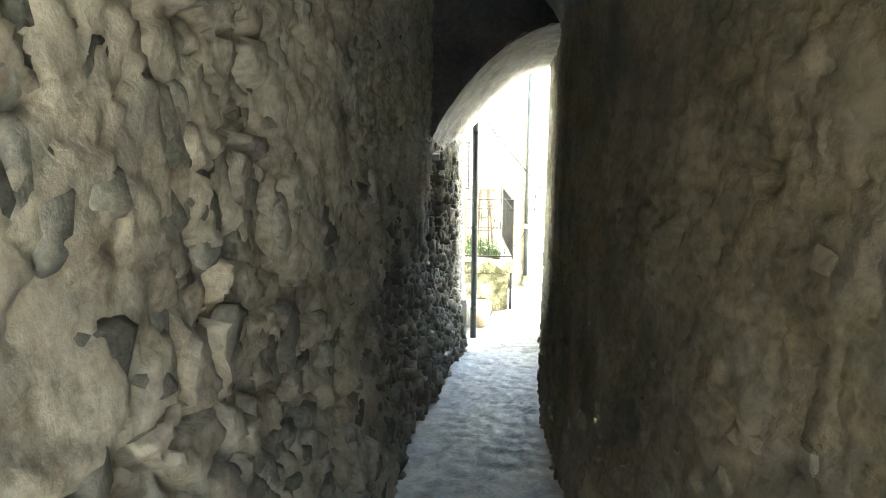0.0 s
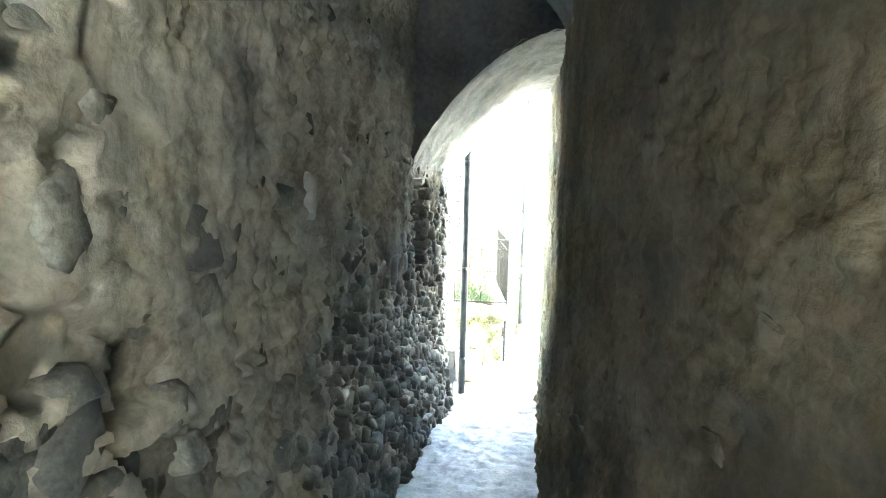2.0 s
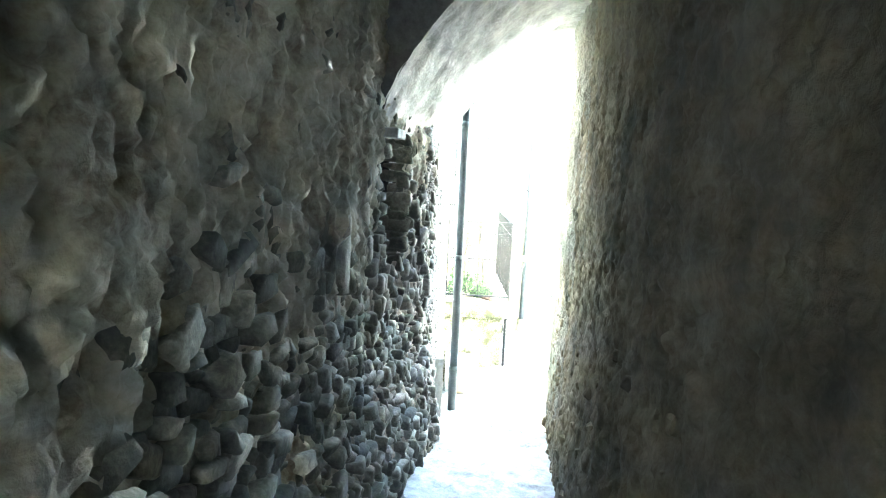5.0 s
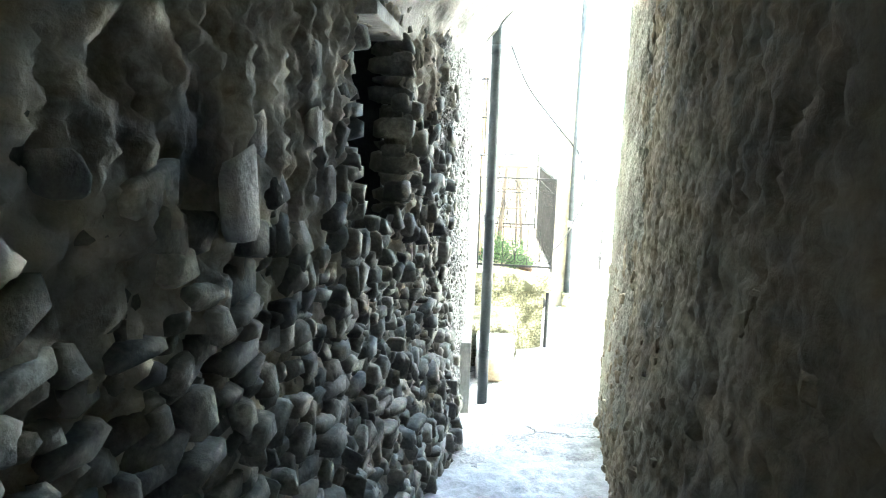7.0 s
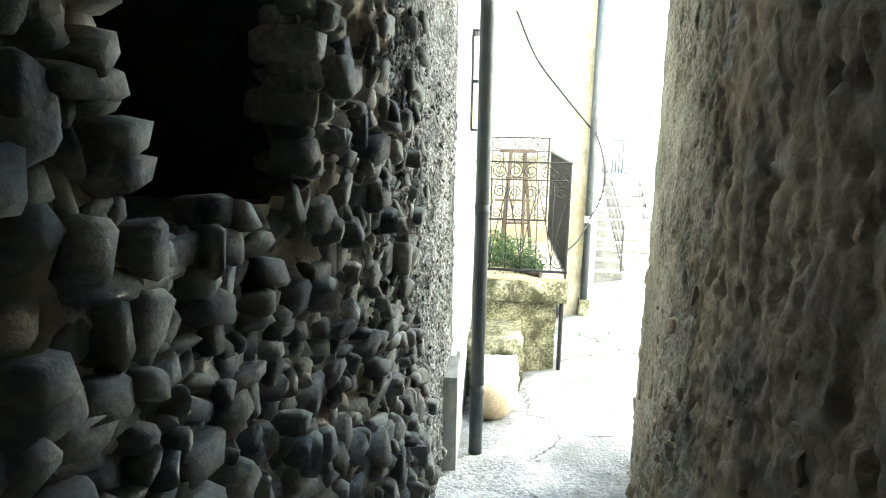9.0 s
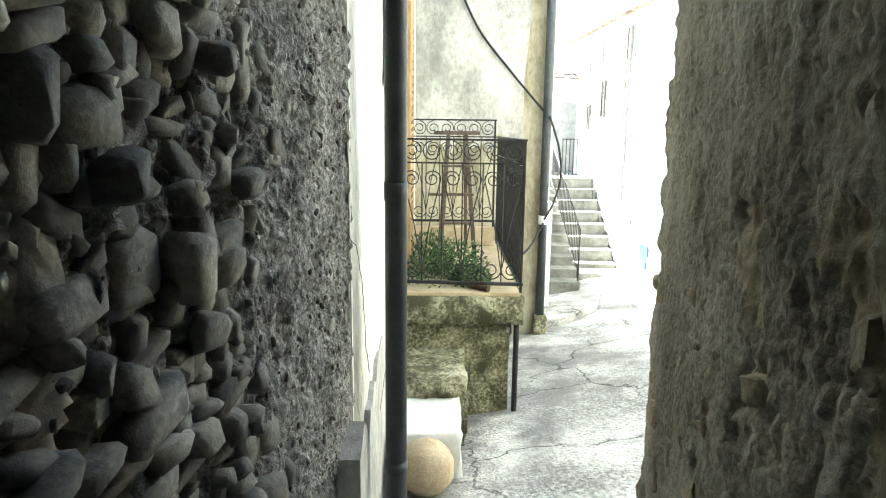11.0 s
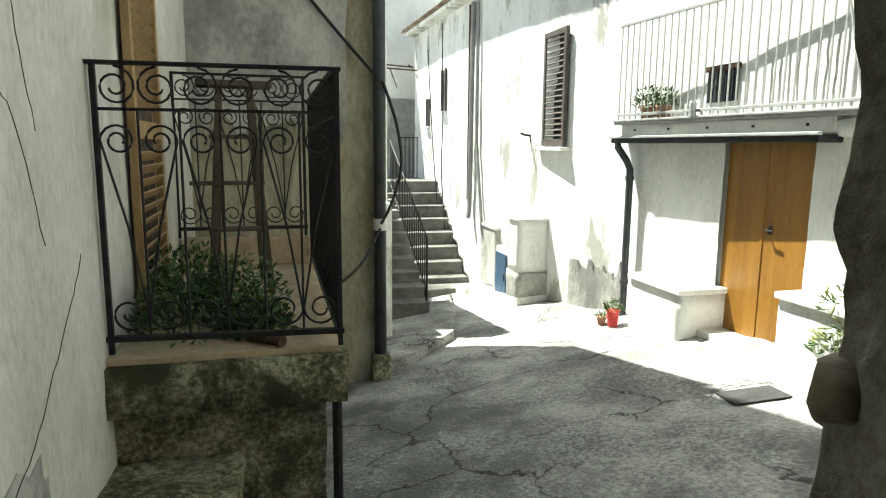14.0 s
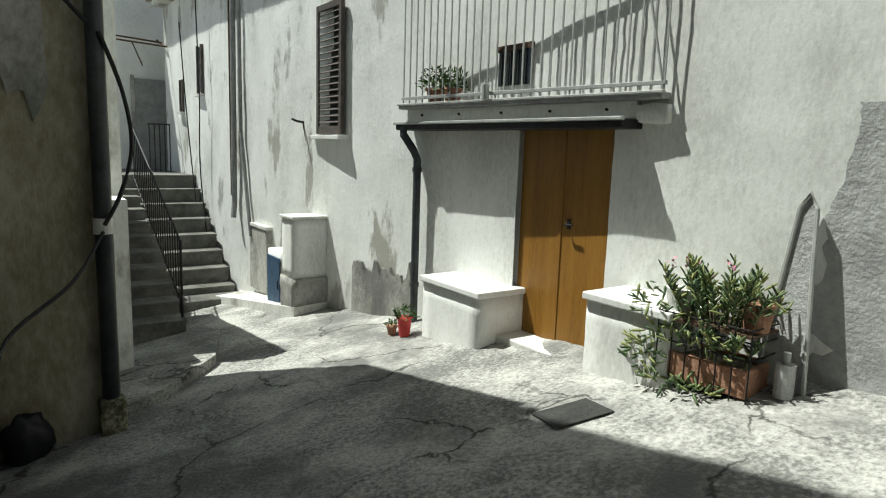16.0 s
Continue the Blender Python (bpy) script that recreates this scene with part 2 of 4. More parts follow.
def thing(name, m, label, category, group="", kind=""):
    ob = new(name)
    ob.empty_display_size = 0.1
    ob.matrix_basis = m
    return tagged(ob, label, category, group, kind)


def box(x0, y0, z0, x1, y1, z1, bevel=0.0, bm=None, m=None):
    bm = bm or bmesh.new()
    vs = bmesh.ops.create_cube(bm, size=1)["verts"]
    t = Matrix.Translation(((x0 + x1) / 2, (y0 + y1) / 2, (z0 + z1) / 2)) @ Matrix.Diagonal((x1 - x0, y1 - y0, z1 - z0, 1))
    bmesh.ops.transform(bm, matrix=(m @ t) if m is not None else t, verts=vs)
    if bevel:
        es = {e for v in vs for e in v.link_edges}
        bmesh.ops.bevel(bm, geom=list(es), offset=bevel, segments=2, affect="EDGES", profile=0.5)
    return bm


def tube(points, r, bm=None, sides=8, closed=False):
    """A round bar along points."""
    bm = bm or bmesh.new()
    pts = [Vector(p) for p in points]
    rings, up = [], Vector((0.013, 0.027, 1))
    n = len(pts)
    for i, p in enumerate(pts):
        a = pts[i - 1] if (i or closed) else p
        b = pts[(i + 1) % n] if (i < n - 1 or closed) else p
        d = (b - a).normalized()
        u = d.cross(up if abs(d.z) < 0.95 else Vector((1, 0.02, 0))).normalized()
        v = d.cross(u)
        rings.append([bm.verts.new(p + (u * math.cos(k * math.tau / sides) + v * math.sin(k * math.tau / sides)) * r) for k in range(sides)])
    for i in range(n if closed else n - 1):
        q, w = rings[i], rings[(i + 1) % n]
        for k in range(sides):
            bm.faces.new((q[k], q[(k + 1) % sides], w[(k + 1) % sides], w[k]))
    if not closed:
        bm.faces.new(rings[0][::-1])
        bm.faces.new(rings[-1])
    return bm


def grain(p, scale, seed=0.0):
    return noise.fractal(Vector(p) * scale + Vector((seed, seed * 1.7, -seed)), 0.9, 2.1, 4)


def along(table, y):
    return float(np.interp(y, [a for a, b in table], [b for a, b in table]))


def smooth01(a, b, v):
    v = min(1, max(0, (v - a) / (b - a)))
    return v * v * (3 - 2 * v)


# the plan
LEFT = [(-4, -0.70), (0, -0.66), (2.2, -0.64), (3.6, -0.48), (5.2, -0.42), (6.5, -0.23), (7.7, -0.115), (8.5, -0.04), (9.3, 0.13), (10.0, 0.22), (11.06, 0.33), (11.5, 0.39), (13.8, 0.45), (17.2, 0.47)]
RIGHT = [(-4, 0.66), (0, 0.72), (3.4, 0.85), (5.0, 0.95), (6.0, 1.07), (7.0, 1.23), (8.0, 1.40), (9.0, 1.56), (10.2, 1.68), (11.1, 1.75)]


def floor_z(x, y):
    path = -0.07 - 0.215 * y if y > -1 else 0.145
    yard = -2.65 + 0.15 * (x - 1.46) - 0.13 * (y - 13.4)
    return path + (yard - path) * smooth01(9.5, 12.5, y + max(0, x - 2.2) * 2)


def left_x(y, z):
    h = z - floor_z(0.3, y)
    return along(LEFT, y) + 0.2 * (1 - smooth01(0.0, 1.3, h)) * (1 - smooth01(9.5, 10.8, y))


def right_x(y, z):
    h = z - floor_z(0.8, y)
    return along(RIGHT, y) - 0.10 * (1 - smooth01(0.0, 1.7, h)) * (1 - smooth01(9, 11.2, y))


def lumps(y, z, cell):
    d = noise.voronoi(Vector((y / cell, z / cell * 1.2, 3.1)))[0]
    return min(0.5, d[1] - d[0])


def facets(y, z, cell, joint=0.07):
    """Flat, tilted stone faces with sunk joints, from -1 to about 1."""
    q = Vector((y / cell, z / cell * 1.35, 3.1))
    dist, pts = noise.voronoi(q)
    c = pts[0]
    r1, r2, r3 = (noise.cell(c * 37.0 + Vector((k, 0.3 * k, 0))) for k in (0.0, 11.0, 23.0))
    face = r1 + 0.9 * (r2 * (q.x - c.x) + r3 * (q.y - c.y))
    edge = smooth01(0.0, joint, dist[1] - dist[0])
    return face * 0.6 * edge - (1 - edge)


def sheet(name, us, vs, point, mat, skip=None, smooth=True):
    verts = [point(u, v) for u in us for v in vs]
    n = len(vs)
    faces = []
    for i in range(len(us) - 1):
        for j in range(n - 1):
            if skip and skip((us[i] + us[i + 1]) / 2, (vs[j] + vs[j + 1]) / 2):
                continue
            faces.append((i * n + j, (i + 1) * n + j, (i + 1) * n + j + 1, i * n + j + 1))
    return mesh_from(name, verts, faces, mat, smooth)


# ground: one sheet out to the distance
gx = np.concatenate([[-400, -60, -12, -4], np.arange(-1.02, 2.4, 0.045), np.arange(2.43, 6.6, 0.08), [8, 14, 60, 400]])
gy = np.concatenate([[-400, -60, -12, -4], np.arange(-1.5, 11, 0.05), np.arange(11.02, 24, 0.08), [26, 32, 60, 400]])


def ground_point(x, y):
    cx, cy = min(max(x, -2), 7), min(max(y, -2), 26)
    near = 1 if (cx == x and cy == y) else 0
    crack = noise.voronoi(Vector((x * 0.7 + 0.4 * grain((x, y, 0), 0.8), y * 0.7 + 0.4 * grain((x, y, 5), 0.8), 0)))[0]
    c = -0.008 * (1 - smooth01(0.0, 0.05, crack[1] - crack[0])) if y > 10.5 else 0
    r = 0.012 * grain((x, y, 0), 3.0) + 0.014 * grain((x, y, 2), 0.8) + (0.012 * grain((x, y, 9), 9) if y < 11 else 0.003 * grain((x, y, 9), 12))
    return (x, y, floor_z(cx, cy) + near * (r + c + (path_relief(x, y) if y < 11 and -1 < x < 2.5 else 0)))


def path_relief(x, y):
    k = lumps(x + 0.02 * grain((x, y, 3), 5), y, 0.11)
    return 0.02 * smooth01(0.0, 0.2, k) * (1 - smooth01(8.5, 11.0, y))


ground = tagged(new("ground", sheet("ground", list(gx), list(gy), ground_point, GROUND)), "cracked and patched grey concrete yard and path", "ground", kind="structure")
ground.data.materials.append(PATH)
for p in ground.data.polygons:
    if -3 < p.center.y < 9.6 + 0.5 * grain(p.center, 2.0) and -1.4 < p.center.x < 2.4:
        p.material_index = 1

# tunnel: rubble wall with its blind window, brown wall, vault and arch
WIN = (7.72, 8.68, -0.03, 1.0)


def in_window(y, z):
    return WIN[0] < y < WIN[1] and WIN[2] < z < WIN[3]


def stony(y, z):
    """0 where the wall is plastered over, 1 where bare rubble shows."""
    h = z - floor_z(0, y)
    a = smooth01(3.0, 5.4, y) * (1 - smooth01(9.8, 10.6, y))
    b = 1 - smooth01(0.9, 1.9, h + 0.5 * grain((y, z, 4), 1.1) - 0.25 * smooth01(4.5, 6.0, y) - 1.3 * smooth01(7.1, 7.9, y))
    return a * b


def left_point(y, z):
    x = left_x(y, z)
    s = stony(y, z)
    early = 1 - smooth01(2.6, 4.2, y)
    late = smooth01(9.6, 10.6, y)
    wy, wz = y + 0.03 * grain((y, z, 1), 5), z + 0.03 * grain((y, z, 6), 5)
    f1, f2 = facets(wy, wz, 0.23, 0.11), facets(wy + 5, wz, 0.10, 0.25)
    pit = smooth01(0.12, 0.3, grain((y, z * 0.8, 11), 6.5)) + 0.8 * smooth01(0.12, 0.3, grain((y, z * 0.8, 15), 13))
    bare = 0.3 + 0.9 * smooth01(-0.2, 0.25, grain((y, z, 2), 1.1))
    d = 0.022 * grain((y, z, 0), 1.3) + 0.014 * grain((y, z, 3), 5) + (0.012 - 0.006 * early) * grain((y, z, 7), 12)
    d = d * (1 - 0.7 * late) + late * (0.02 * grain((y, z, 8), 13) + 0.014 * grain((y, z, 9), 26) + 0.012 * f2)
    d += early * bare * (0.055 * f1 + 0.010 * f2) + (1 - early) * (1 - late) * (0.02 * f2 + 0.008 * f1 * bare)
    d -= 0.026 * pit * (1 - late) * (1 - 0.75 * early)
    return (x + d - 0.04 * s - 0.02 * early * bare, y, z)


ly = list(np.arange(-4.0, -0.7, 0.12)) + list(np.arange(-0.7, 11.28, 0.022))


def left_at(y, v):
    f = floor_z(0, y) - 0.15
    return left_point(y, f + (3.3 - f) * v)


def left_skip(y, v):
    f = floor_z(0, y) - 0.15
    return in_window(y, f + (3.3 - f) * v)


wall_west = tagged(new("wall_west", sheet("wall_west", ly, list(np.linspace(0, 1, 185)), left_at, MORTAR, left_skip)), "rough rubble stone wall with crumbling mortar", "wall", kind="structure")
wall_west.data.materials.append(PEBBLE)
for p in wall_west.data.polygons:
    if p.center.y > 9.45 + 0.25 * grain(p.center, 1.5):
        p.material_index = 1
part("wall_core", box(-2.0, -4.0, -4, -1.05, 11.0, 3.4), MORTAR, wall_west)


def right_at(y, v):
    f = floor_z(0.8, y) - 0.15
    z = f + (3.3 - f) * v
    low = 1 - smooth01(0.7, 1.7, z - f + 0.5 * grain((y, z, 29), 1.0))
    d = 0.016 * grain((y, z, 10), 1.2) + 0.010 * grain((y, z, 13), 5) + 0.010 * grain((y, z, 17), 11) + 0.008 * grain((y, z, 19), 22)
    d += -0.008 * facets(y, z, 0.09, 0.15) - low * 0.012 * facets(y + 3, z, 0.2) * (1 - 0.7 * smooth01(9.0, 10.2, y))
    hole = 0.016 * smooth01(0.22, 0.4, grain((y, z * 0.8, 37), 9.0)) * (1 - 0.7 * smooth01(9.0, 10.0, y)) + 0.03 * smooth01(0.5, 0.62, grain((y, z * 0.7, 23), 6.0)) + 0.007 * smooth01(0.12, 0.2, grain((y, z * 0.8, 27), 1.8))
    e = smooth01(10.7, 11.12, y)
    rag_ = smooth01(9.6, 10.6, y)
    hole += rag_ * (0.010 * smooth01(0.16, 0.26, grain((y, z * 0.8, 47), 19.0)) + 0.018 * smooth01(0.42, 0.55, grain((y, z * 0.7, 49), 6.0)))
    return (right_x(y, z) + (d + hole) * (1 - 0.6 * rag_) + 0.06 * e * e + e * (0.018 * grain((z, 3, 51), 2.5) + 0.016 * grain((y, z, 53), 11.0)), y, z)


ry = list(np.arange(-0.75, 9.2, 0.03)) + list(np.arange(9.2, 11.11, 0.014)) + [11.13]
wall_east = tagged(new("wall_east", sheet("wall_east", ry, list(np.linspace(0, 1, 250)), right_at, BROWNWALL)), "scarred brown rendered tunnel wall", "wall", kind="structure")
wall_east.data.materials.append(GREYBROWN)
for p in wall_east.data.polygons:
    if p.center.y > 9.3 + 0.9 * grain(p.center, 1.2):
        p.material_index = 1
part("wall_core", box(2.05, -0.75, -4, 3.0, 11.08, 3.4), BROWNWALL, wall_east)


def vault_at(y, v):
    a, b = along(LEFT, y) - 0.1, along(RIGHT, y) + 0.05
    x = a + (b - a) * v
    s = 1.75 + 0.06 * y
    h = s + 0.75 * math.sqrt(max(0, 1 - (2 * max(v, 0.3) - 1) ** 2 * 0.98)) + 0.25 * (1 - v)
    return (x, y, h + 0.04 * grain((x, y, 1), 1.5) + 0.02 * grain((x, y, 1), 6))


tagged(new("ceiling", sheet("ceiling", list(np.arange(-0.8, 7.75, 0.12)), list(np.linspace(0, 1, 24)), vault_at, DARKRENDER)), "dark rendered tunnel vault", "ceiling", kind="structure")


def arch_curve(y, v):
    """The low arch over the mouth: rises from the west wall to its crown at the east wall."""
    x0, x1 = left_x(y, 1.1) - 0.06, along(RIGHT, y) + 0.12
    k = (y - 7.6) / 3.6
    return x0 + (x1 - x0) * v ** 1.3, 1.05 + (1.5 - 0.22 * k) * math.sin(v ** 1.3 * math.pi * 0.5) ** (0.68 + 0.36 * k)


def arch_at(y, v):
    x, z = arch_curve(y, v)
    d = 0.03 * grain((x, y, z), 3) + 0.02 * grain((x, y, z), 9) + 0.025 * (lumps(y, x + z, 0.16) - 0.2)
    return (x - d * 0.5, y + 0.03 * grain((x, y, z), 5), z + d)


arch = tagged(new("mouth_arch", sheet("mouth_arch", list(np.arange(7.6, 11.1, 0.06)), list(np.linspace(0, 1, 50)), arch_at, ARCHSTONE)), "rubble barrel arch over the tunnel mouth", "arch", kind="structure")


def spandrel(y, out):
    verts, faces, n = [], [], 40
    for i in range(n):
        x, z = arch_curve(y, i / (n - 1))
        jag = 0.02 * grain((x, z, y), 9)
        verts += [(x + jag, y, z + jag), (x, y, 5.5 if out else 3.6)]
    verts += [(-1.5, y, 1.06), (-1.5, y, 5.5 if out else 3.6)]
    k = len(verts) - 2
    for i in range(n - 1):
        faces.append((2 * i, 2 * i + 1, 2 * i + 3, 2 * i + 2))
    faces.append((0, k, k + 1, 1))
    return verts, faces


part_me = mesh_from("arch_face", *spandrel(7.62, False), DARKRENDER)
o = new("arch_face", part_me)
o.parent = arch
o = new("outer_face", mesh_from("outer_face", *spandrel(11.1, True), OLDWHITE))
o.parent = arch
facade = tagged(new("wall_tunnel_house", mesh_from("wall_tunnel_house", [(1.84, 11.12, -3), (9, 9.4, -3), (9, 9.4, 5.5), (1.84, 11.12, 5.5)], [(0, 1, 2, 3)], OLDWHITE)), "pale plaster house wall over the passage", "wall", kind="structure")
part("roof", box(-2.0, -0.8, 3.4, 3.0, 11.05, 3.6), DARKRENDER, facade)

# Unseen slab, added to cut the light entering the tunnel from behind.
part("lane_roof", box(-2.0, -4.6, 3.4, 9, -3.0, 3.6), DARKRENDER, facade)
part("end_pier", box(0.80, -0.83, -1, 2.3, -0.74, 3.4), BROWNWALL, wall_east)
# Unseen wall added behind the start; its grey keeps the bounce light low.
tagged(part("wall_lane_behind", box(-2, -4.6, -1, 9, -4.2, 4), GREYWALL), "unseen plain wall added to close the lane", "wall", kind="structure")

# blind window in the rubble wall; near-black faces paint in its shade
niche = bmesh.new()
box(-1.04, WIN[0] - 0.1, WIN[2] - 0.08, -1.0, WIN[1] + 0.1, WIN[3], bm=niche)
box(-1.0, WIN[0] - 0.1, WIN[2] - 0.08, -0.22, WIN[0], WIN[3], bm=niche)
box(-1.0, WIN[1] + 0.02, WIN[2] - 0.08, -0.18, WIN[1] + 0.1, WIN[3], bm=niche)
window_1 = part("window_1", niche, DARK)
tagged(window_1, "deep blind window with its shade painted near-black", "window", kind="structure")
part("lintel", box(-1.0, WIN[0] - 0.05, WIN[3], -0.04, WIN[1] + 0.15, WIN[3] + 0.07, 0.01), ARCHSTONE, window_1, "pale stone lintel")
part("window_sill", box(-1.0, WIN[0] - 0.02, WIN[2] - 0.12, -0.12, WIN[1] + 0.02, WIN[2] - 0.02, 0.02), STONE, window_1)


# the left house with its terrace
def west_front(y, v):
    z = -3.6 + 12.1 * v
    x = along(LEFT, y)
    return (x + 0.008 * grain((y, z, 31), 1.5) + 0.004 * grain((y, z, 33), 8), y, z)


house_west = tagged(new("wall_west_house", sheet("wall_west_house", list(np.arange(11.24, 17.2, 0.08)), list(np.linspace(0, 1, 120)), west_front, WESTWALL)), "pale peeling plaster house wall beside the passage", "wall", kind="structure")
part("house_block", box(-5, 11.25, -4, 0.36, 19.3, 8.5), OLDWHITE, house_west)
# Added roof, out of view; height and outline fitted to the yard's shadow edge.
bm = bmesh.new()
q = [(-5, 11.0), (1.45, 11.0), (1.22, 15.5), (0.96, 17.0), (0.67, 18.75), (0.24, 21.0), (-5, 21.0)]
lowv = [bm.verts.new((x, y, 8.5)) for x, y in q]
topv = [bm.verts.new((x, y, 8.62)) for x, y in q]
bm.faces.new(lowv[::-1])
bm.faces.new(topv)
for i in range(7):
    bm.faces.new((lowv[i], lowv[(i + 1) % 7], topv[(i + 1) % 7], topv[i]))
part("roof", bm, TILE, house_west, "unseen roof edge shaped for the yard shadow")


def rag(n, a, b, depth, seed):
    return [(a + (b - a) * i / n, depth * grain((i * 0.37, seed, 0), 1.0)) for i in range(n + 1)]


def patch_yz(name, x, outline, thick, mat, parent, label=""):
    """A thin coat of render with a ragged outline, standing proud of a wall that faces +x or -x."""
    bm = bmesh.new()
    f = bm.faces.new([bm.verts.new((x, y, z)) for y, z in outline])
    r = bmesh.ops.extrude_face_region(bm, geom=[f])
    bmesh.ops.translate(bm, vec=(thick, 0, 0), verts=[v for v in r["geom"] if isinstance(v, bmesh.types.BMVert)])
    return part(name, bm, mat, parent, label)


def patch_xz(name, y, outline, thick, mat, parent, label=""):
    bm = bmesh.new()
    f = bm.faces.new([bm.verts.new((x, y, z)) for x, z in outline])
    r = bmesh.ops.extrude_face_region(bm, geom=[f])
    bmesh.ops.translate(bm, vec=(0, thick, 0), verts=[v for v in r["geom"] if isinstance(v, bmesh.types.BMVert)])
    return part(name, bm, mat, parent, label)


# grey weathered lower coat on the left house
lo = rag(26, 11.0, 13.6, 0.5, 3.0)
patch_yz("render_coat", 0.30, [(11.0, -3.2), (13.6, -3.2)] + [(y, -1.62 + d * 0.8) for y, d in reversed(lo)], 0.125, GREYWALL, house_west, "grey weathered lower render")


def pier_front(x, v):
    z = -3.5 + 7.5 * v
    return (x, 17.1 + 0.01 * grain((x, z, 41), 1.2) + 0.004 * grain((x, z, 43), 9), z)


pier = tagged(new("wall_pier", sheet("wall_pier", list(np.linspace(0.3, 2.33, 40)), list(np.linspace(0, 1, 110)), pier_front, YELLOWISH)), "stained ochre plaster wall behind the terrace", "wall", kind="structure")
bm = bmesh.new()
q = [(2.33, 17.11), (2.52, 18.6), (0.3, 18.6), (0.3, 17.14)]
lowv = [bm.verts.new((x, y, -3.6)) for x, y in q]
# Tops are out of view; heights set for the shadow they cast.
topv = [bm.verts.new((x, y, 4.0 if y < 18 else 2.6)) for x, y in q]
for i in range(4):
    bm.faces.new((lowv[i], lowv[(i + 1) % 4], topv[(i + 1) % 4], topv[i]))
bm.faces.new(topv)
part("side_wall", bm, OLDWHITE, pier)
# Added block, sized to cast the second shadow by the stairs.
part("rear_block", box(2.46, 19.30, -3.6, 2.72, 23.0, 1.05), OLDWHITE, pier)
part("low_wall", box(2.40, 18.6, -3.6, 2.66, 19.30, -1.3), OLDWHITE, pier)
up = rag(30, 0.46, 1.95, 0.35, 8.0)
patch_xz("render_coat", 17.12, [(x, -0.35 + d) for x, d in up] + [(1.93, 0.5), (2.0, 1.3), (1.92, 3.9), (0.46, 3.9)], -0.045, GREYWALL, pier, "grey blotched weathered render")

# terrace: plinth, slab and railings
terrace = thing("terrace", pose(0, 0, 0), "mossy stained masonry terrace against the house", "terrace", kind="structure")


def rough_block(x0, y0, z0, x1, y1, z1, cut, amp, seed, name, mat, parent, label=""):
    bm = box(x0, y0, z0, x1, y1, z1)
    n = [max(1, int(d / cut)) for d in (x1 - x0, y1 - y0, z1 - z0)]
    for ax in range(3):
        lo_, hi = (x0, y0, z0)[ax], (x1, y1, z1)[ax]
        for i in range(1, n[ax]):
            p = [0, 0, 0]
            p[ax] = lo_ + (hi - lo_) * i / n[ax]
            no = [0, 0, 0]
            no[ax] = 1
            bmesh.ops.bisect_plane(bm, geom=bm.verts[:] + bm.edges[:] + bm.faces[:], plane_co=p, plane_no=no)
    for v in bm.verts:
        v.co += Vector((grain(v.co, 4, seed), grain(v.co, 4, seed + 9), grain(v.co, 4, seed + 5))) * amp
    return part(name, bm, mat, parent, label, smooth=True)


rough_block(0.40, 13.78, -3.3, 1.45, 17.08, -1.83, 0.12, 0.014, 2, "plinth", MOSSY, terrace, "mossy pebble-dashed plinth")
rough_block(0.41, 13.66, -1.84, 1.55, 17.07, -1.60, 0.11, 0.012, 4, "slab", MOSSY, terrace, "stained slab with lichen")
part("paving", box(0.44, 13.70, -1.60, 1.52, 17.05, -1.565, 0.006), SAND, terrace, "tan terrace paving")
part("back_kerb", box(0.48, 16.02, -1.565, 1.5, 16.14, -1.33, 0.01), SAND, terrace)


def spiral(cx, cz, r, turns, start, flip=1, n=26):
    pts = []
    for i in range(n):
        f = i / (n - 1)
        a = start + flip * f * turns * math.tau
        rr = r * (1 - 0.72 * f)
        pts.append((cx + rr * math.cos(a), 0, cz + rr * math.sin(a)))
    return pts


def scroll_railing(name, width, height, m, label, upper=True):
    """Wrought-iron panel in its own xz plane, from x 0 to width, z 0 to height."""
    rail = thing(name, m, label, "railing", "terrace railings")
    part("top_rail", box(-0.03, -0.022, height - 0.018, width + 0.02, 0.022, height, 0.004), IRON, rail)
    part("bottom_rail", box(-0.02, -0.018, 0.0, width + 0.02, 0.018, 0.028, 0.004), IRON, rail)
    band = height - 0.215
    part("middle_rail", box(0, -0.006, band, width, 0.006, band + 0.014), IRON, rail)
    for x in (0.0, width):
        part("post", box(x - 0.012, -0.012, -0.06, x + 0.012, 0.012, height - 0.01, 0.002), IRON, rail)
    n = 6
    step = width / n
    for i in range(1, n):
        part("bar", tube([(i * step, 0, 0.02), (i * step, 0, band)], 0.0065, sides=6), IRON, rail)
    for i in range(n):
        c = (i + 0.5) * step
        sgn = 1 if i % 2 else -1
        part("scroll", tube(spiral(c, band - 0.13, 0.075, 1.6, math.pi * (0 if sgn > 0 else 1), sgn), 0.006, sides=6), IRON, rail)
        part("scroll", tube(spiral(c, 0.13, 0.085, 1.5, math.pi * (1.0 if sgn > 0 else 0.0), sgn), 0.006, sides=6), IRON, rail)
        part("slanted_bar", tube([(c + sgn * 0.075, 0, band - 0.13), (c - sgn * 0.02, 0, height * 0.42), (c - sgn * 0.085, 0, 0.13)], 0.006, sides=6), IRON, rail)
        if upper:
            part("ring", tube(spiral(c, band + 0.105, 0.088, 1.7, math.pi * 0.5, sgn), 0.006, sides=6), IRON, rail)
    return rail


front_rail = scroll_railing("terrace_railing", 1.05, 1.27, pose(0.47, 13.74, -1.49, 0, 0, -4.5), "black wrought-iron scroll railing on the terrace edge")
scroll_railing("terrace_railing", 1.0, 1.25, pose(0.47, 16.08, -1.27, 0, 0, 0), "black wrought-iron scroll railing at the terrace back")
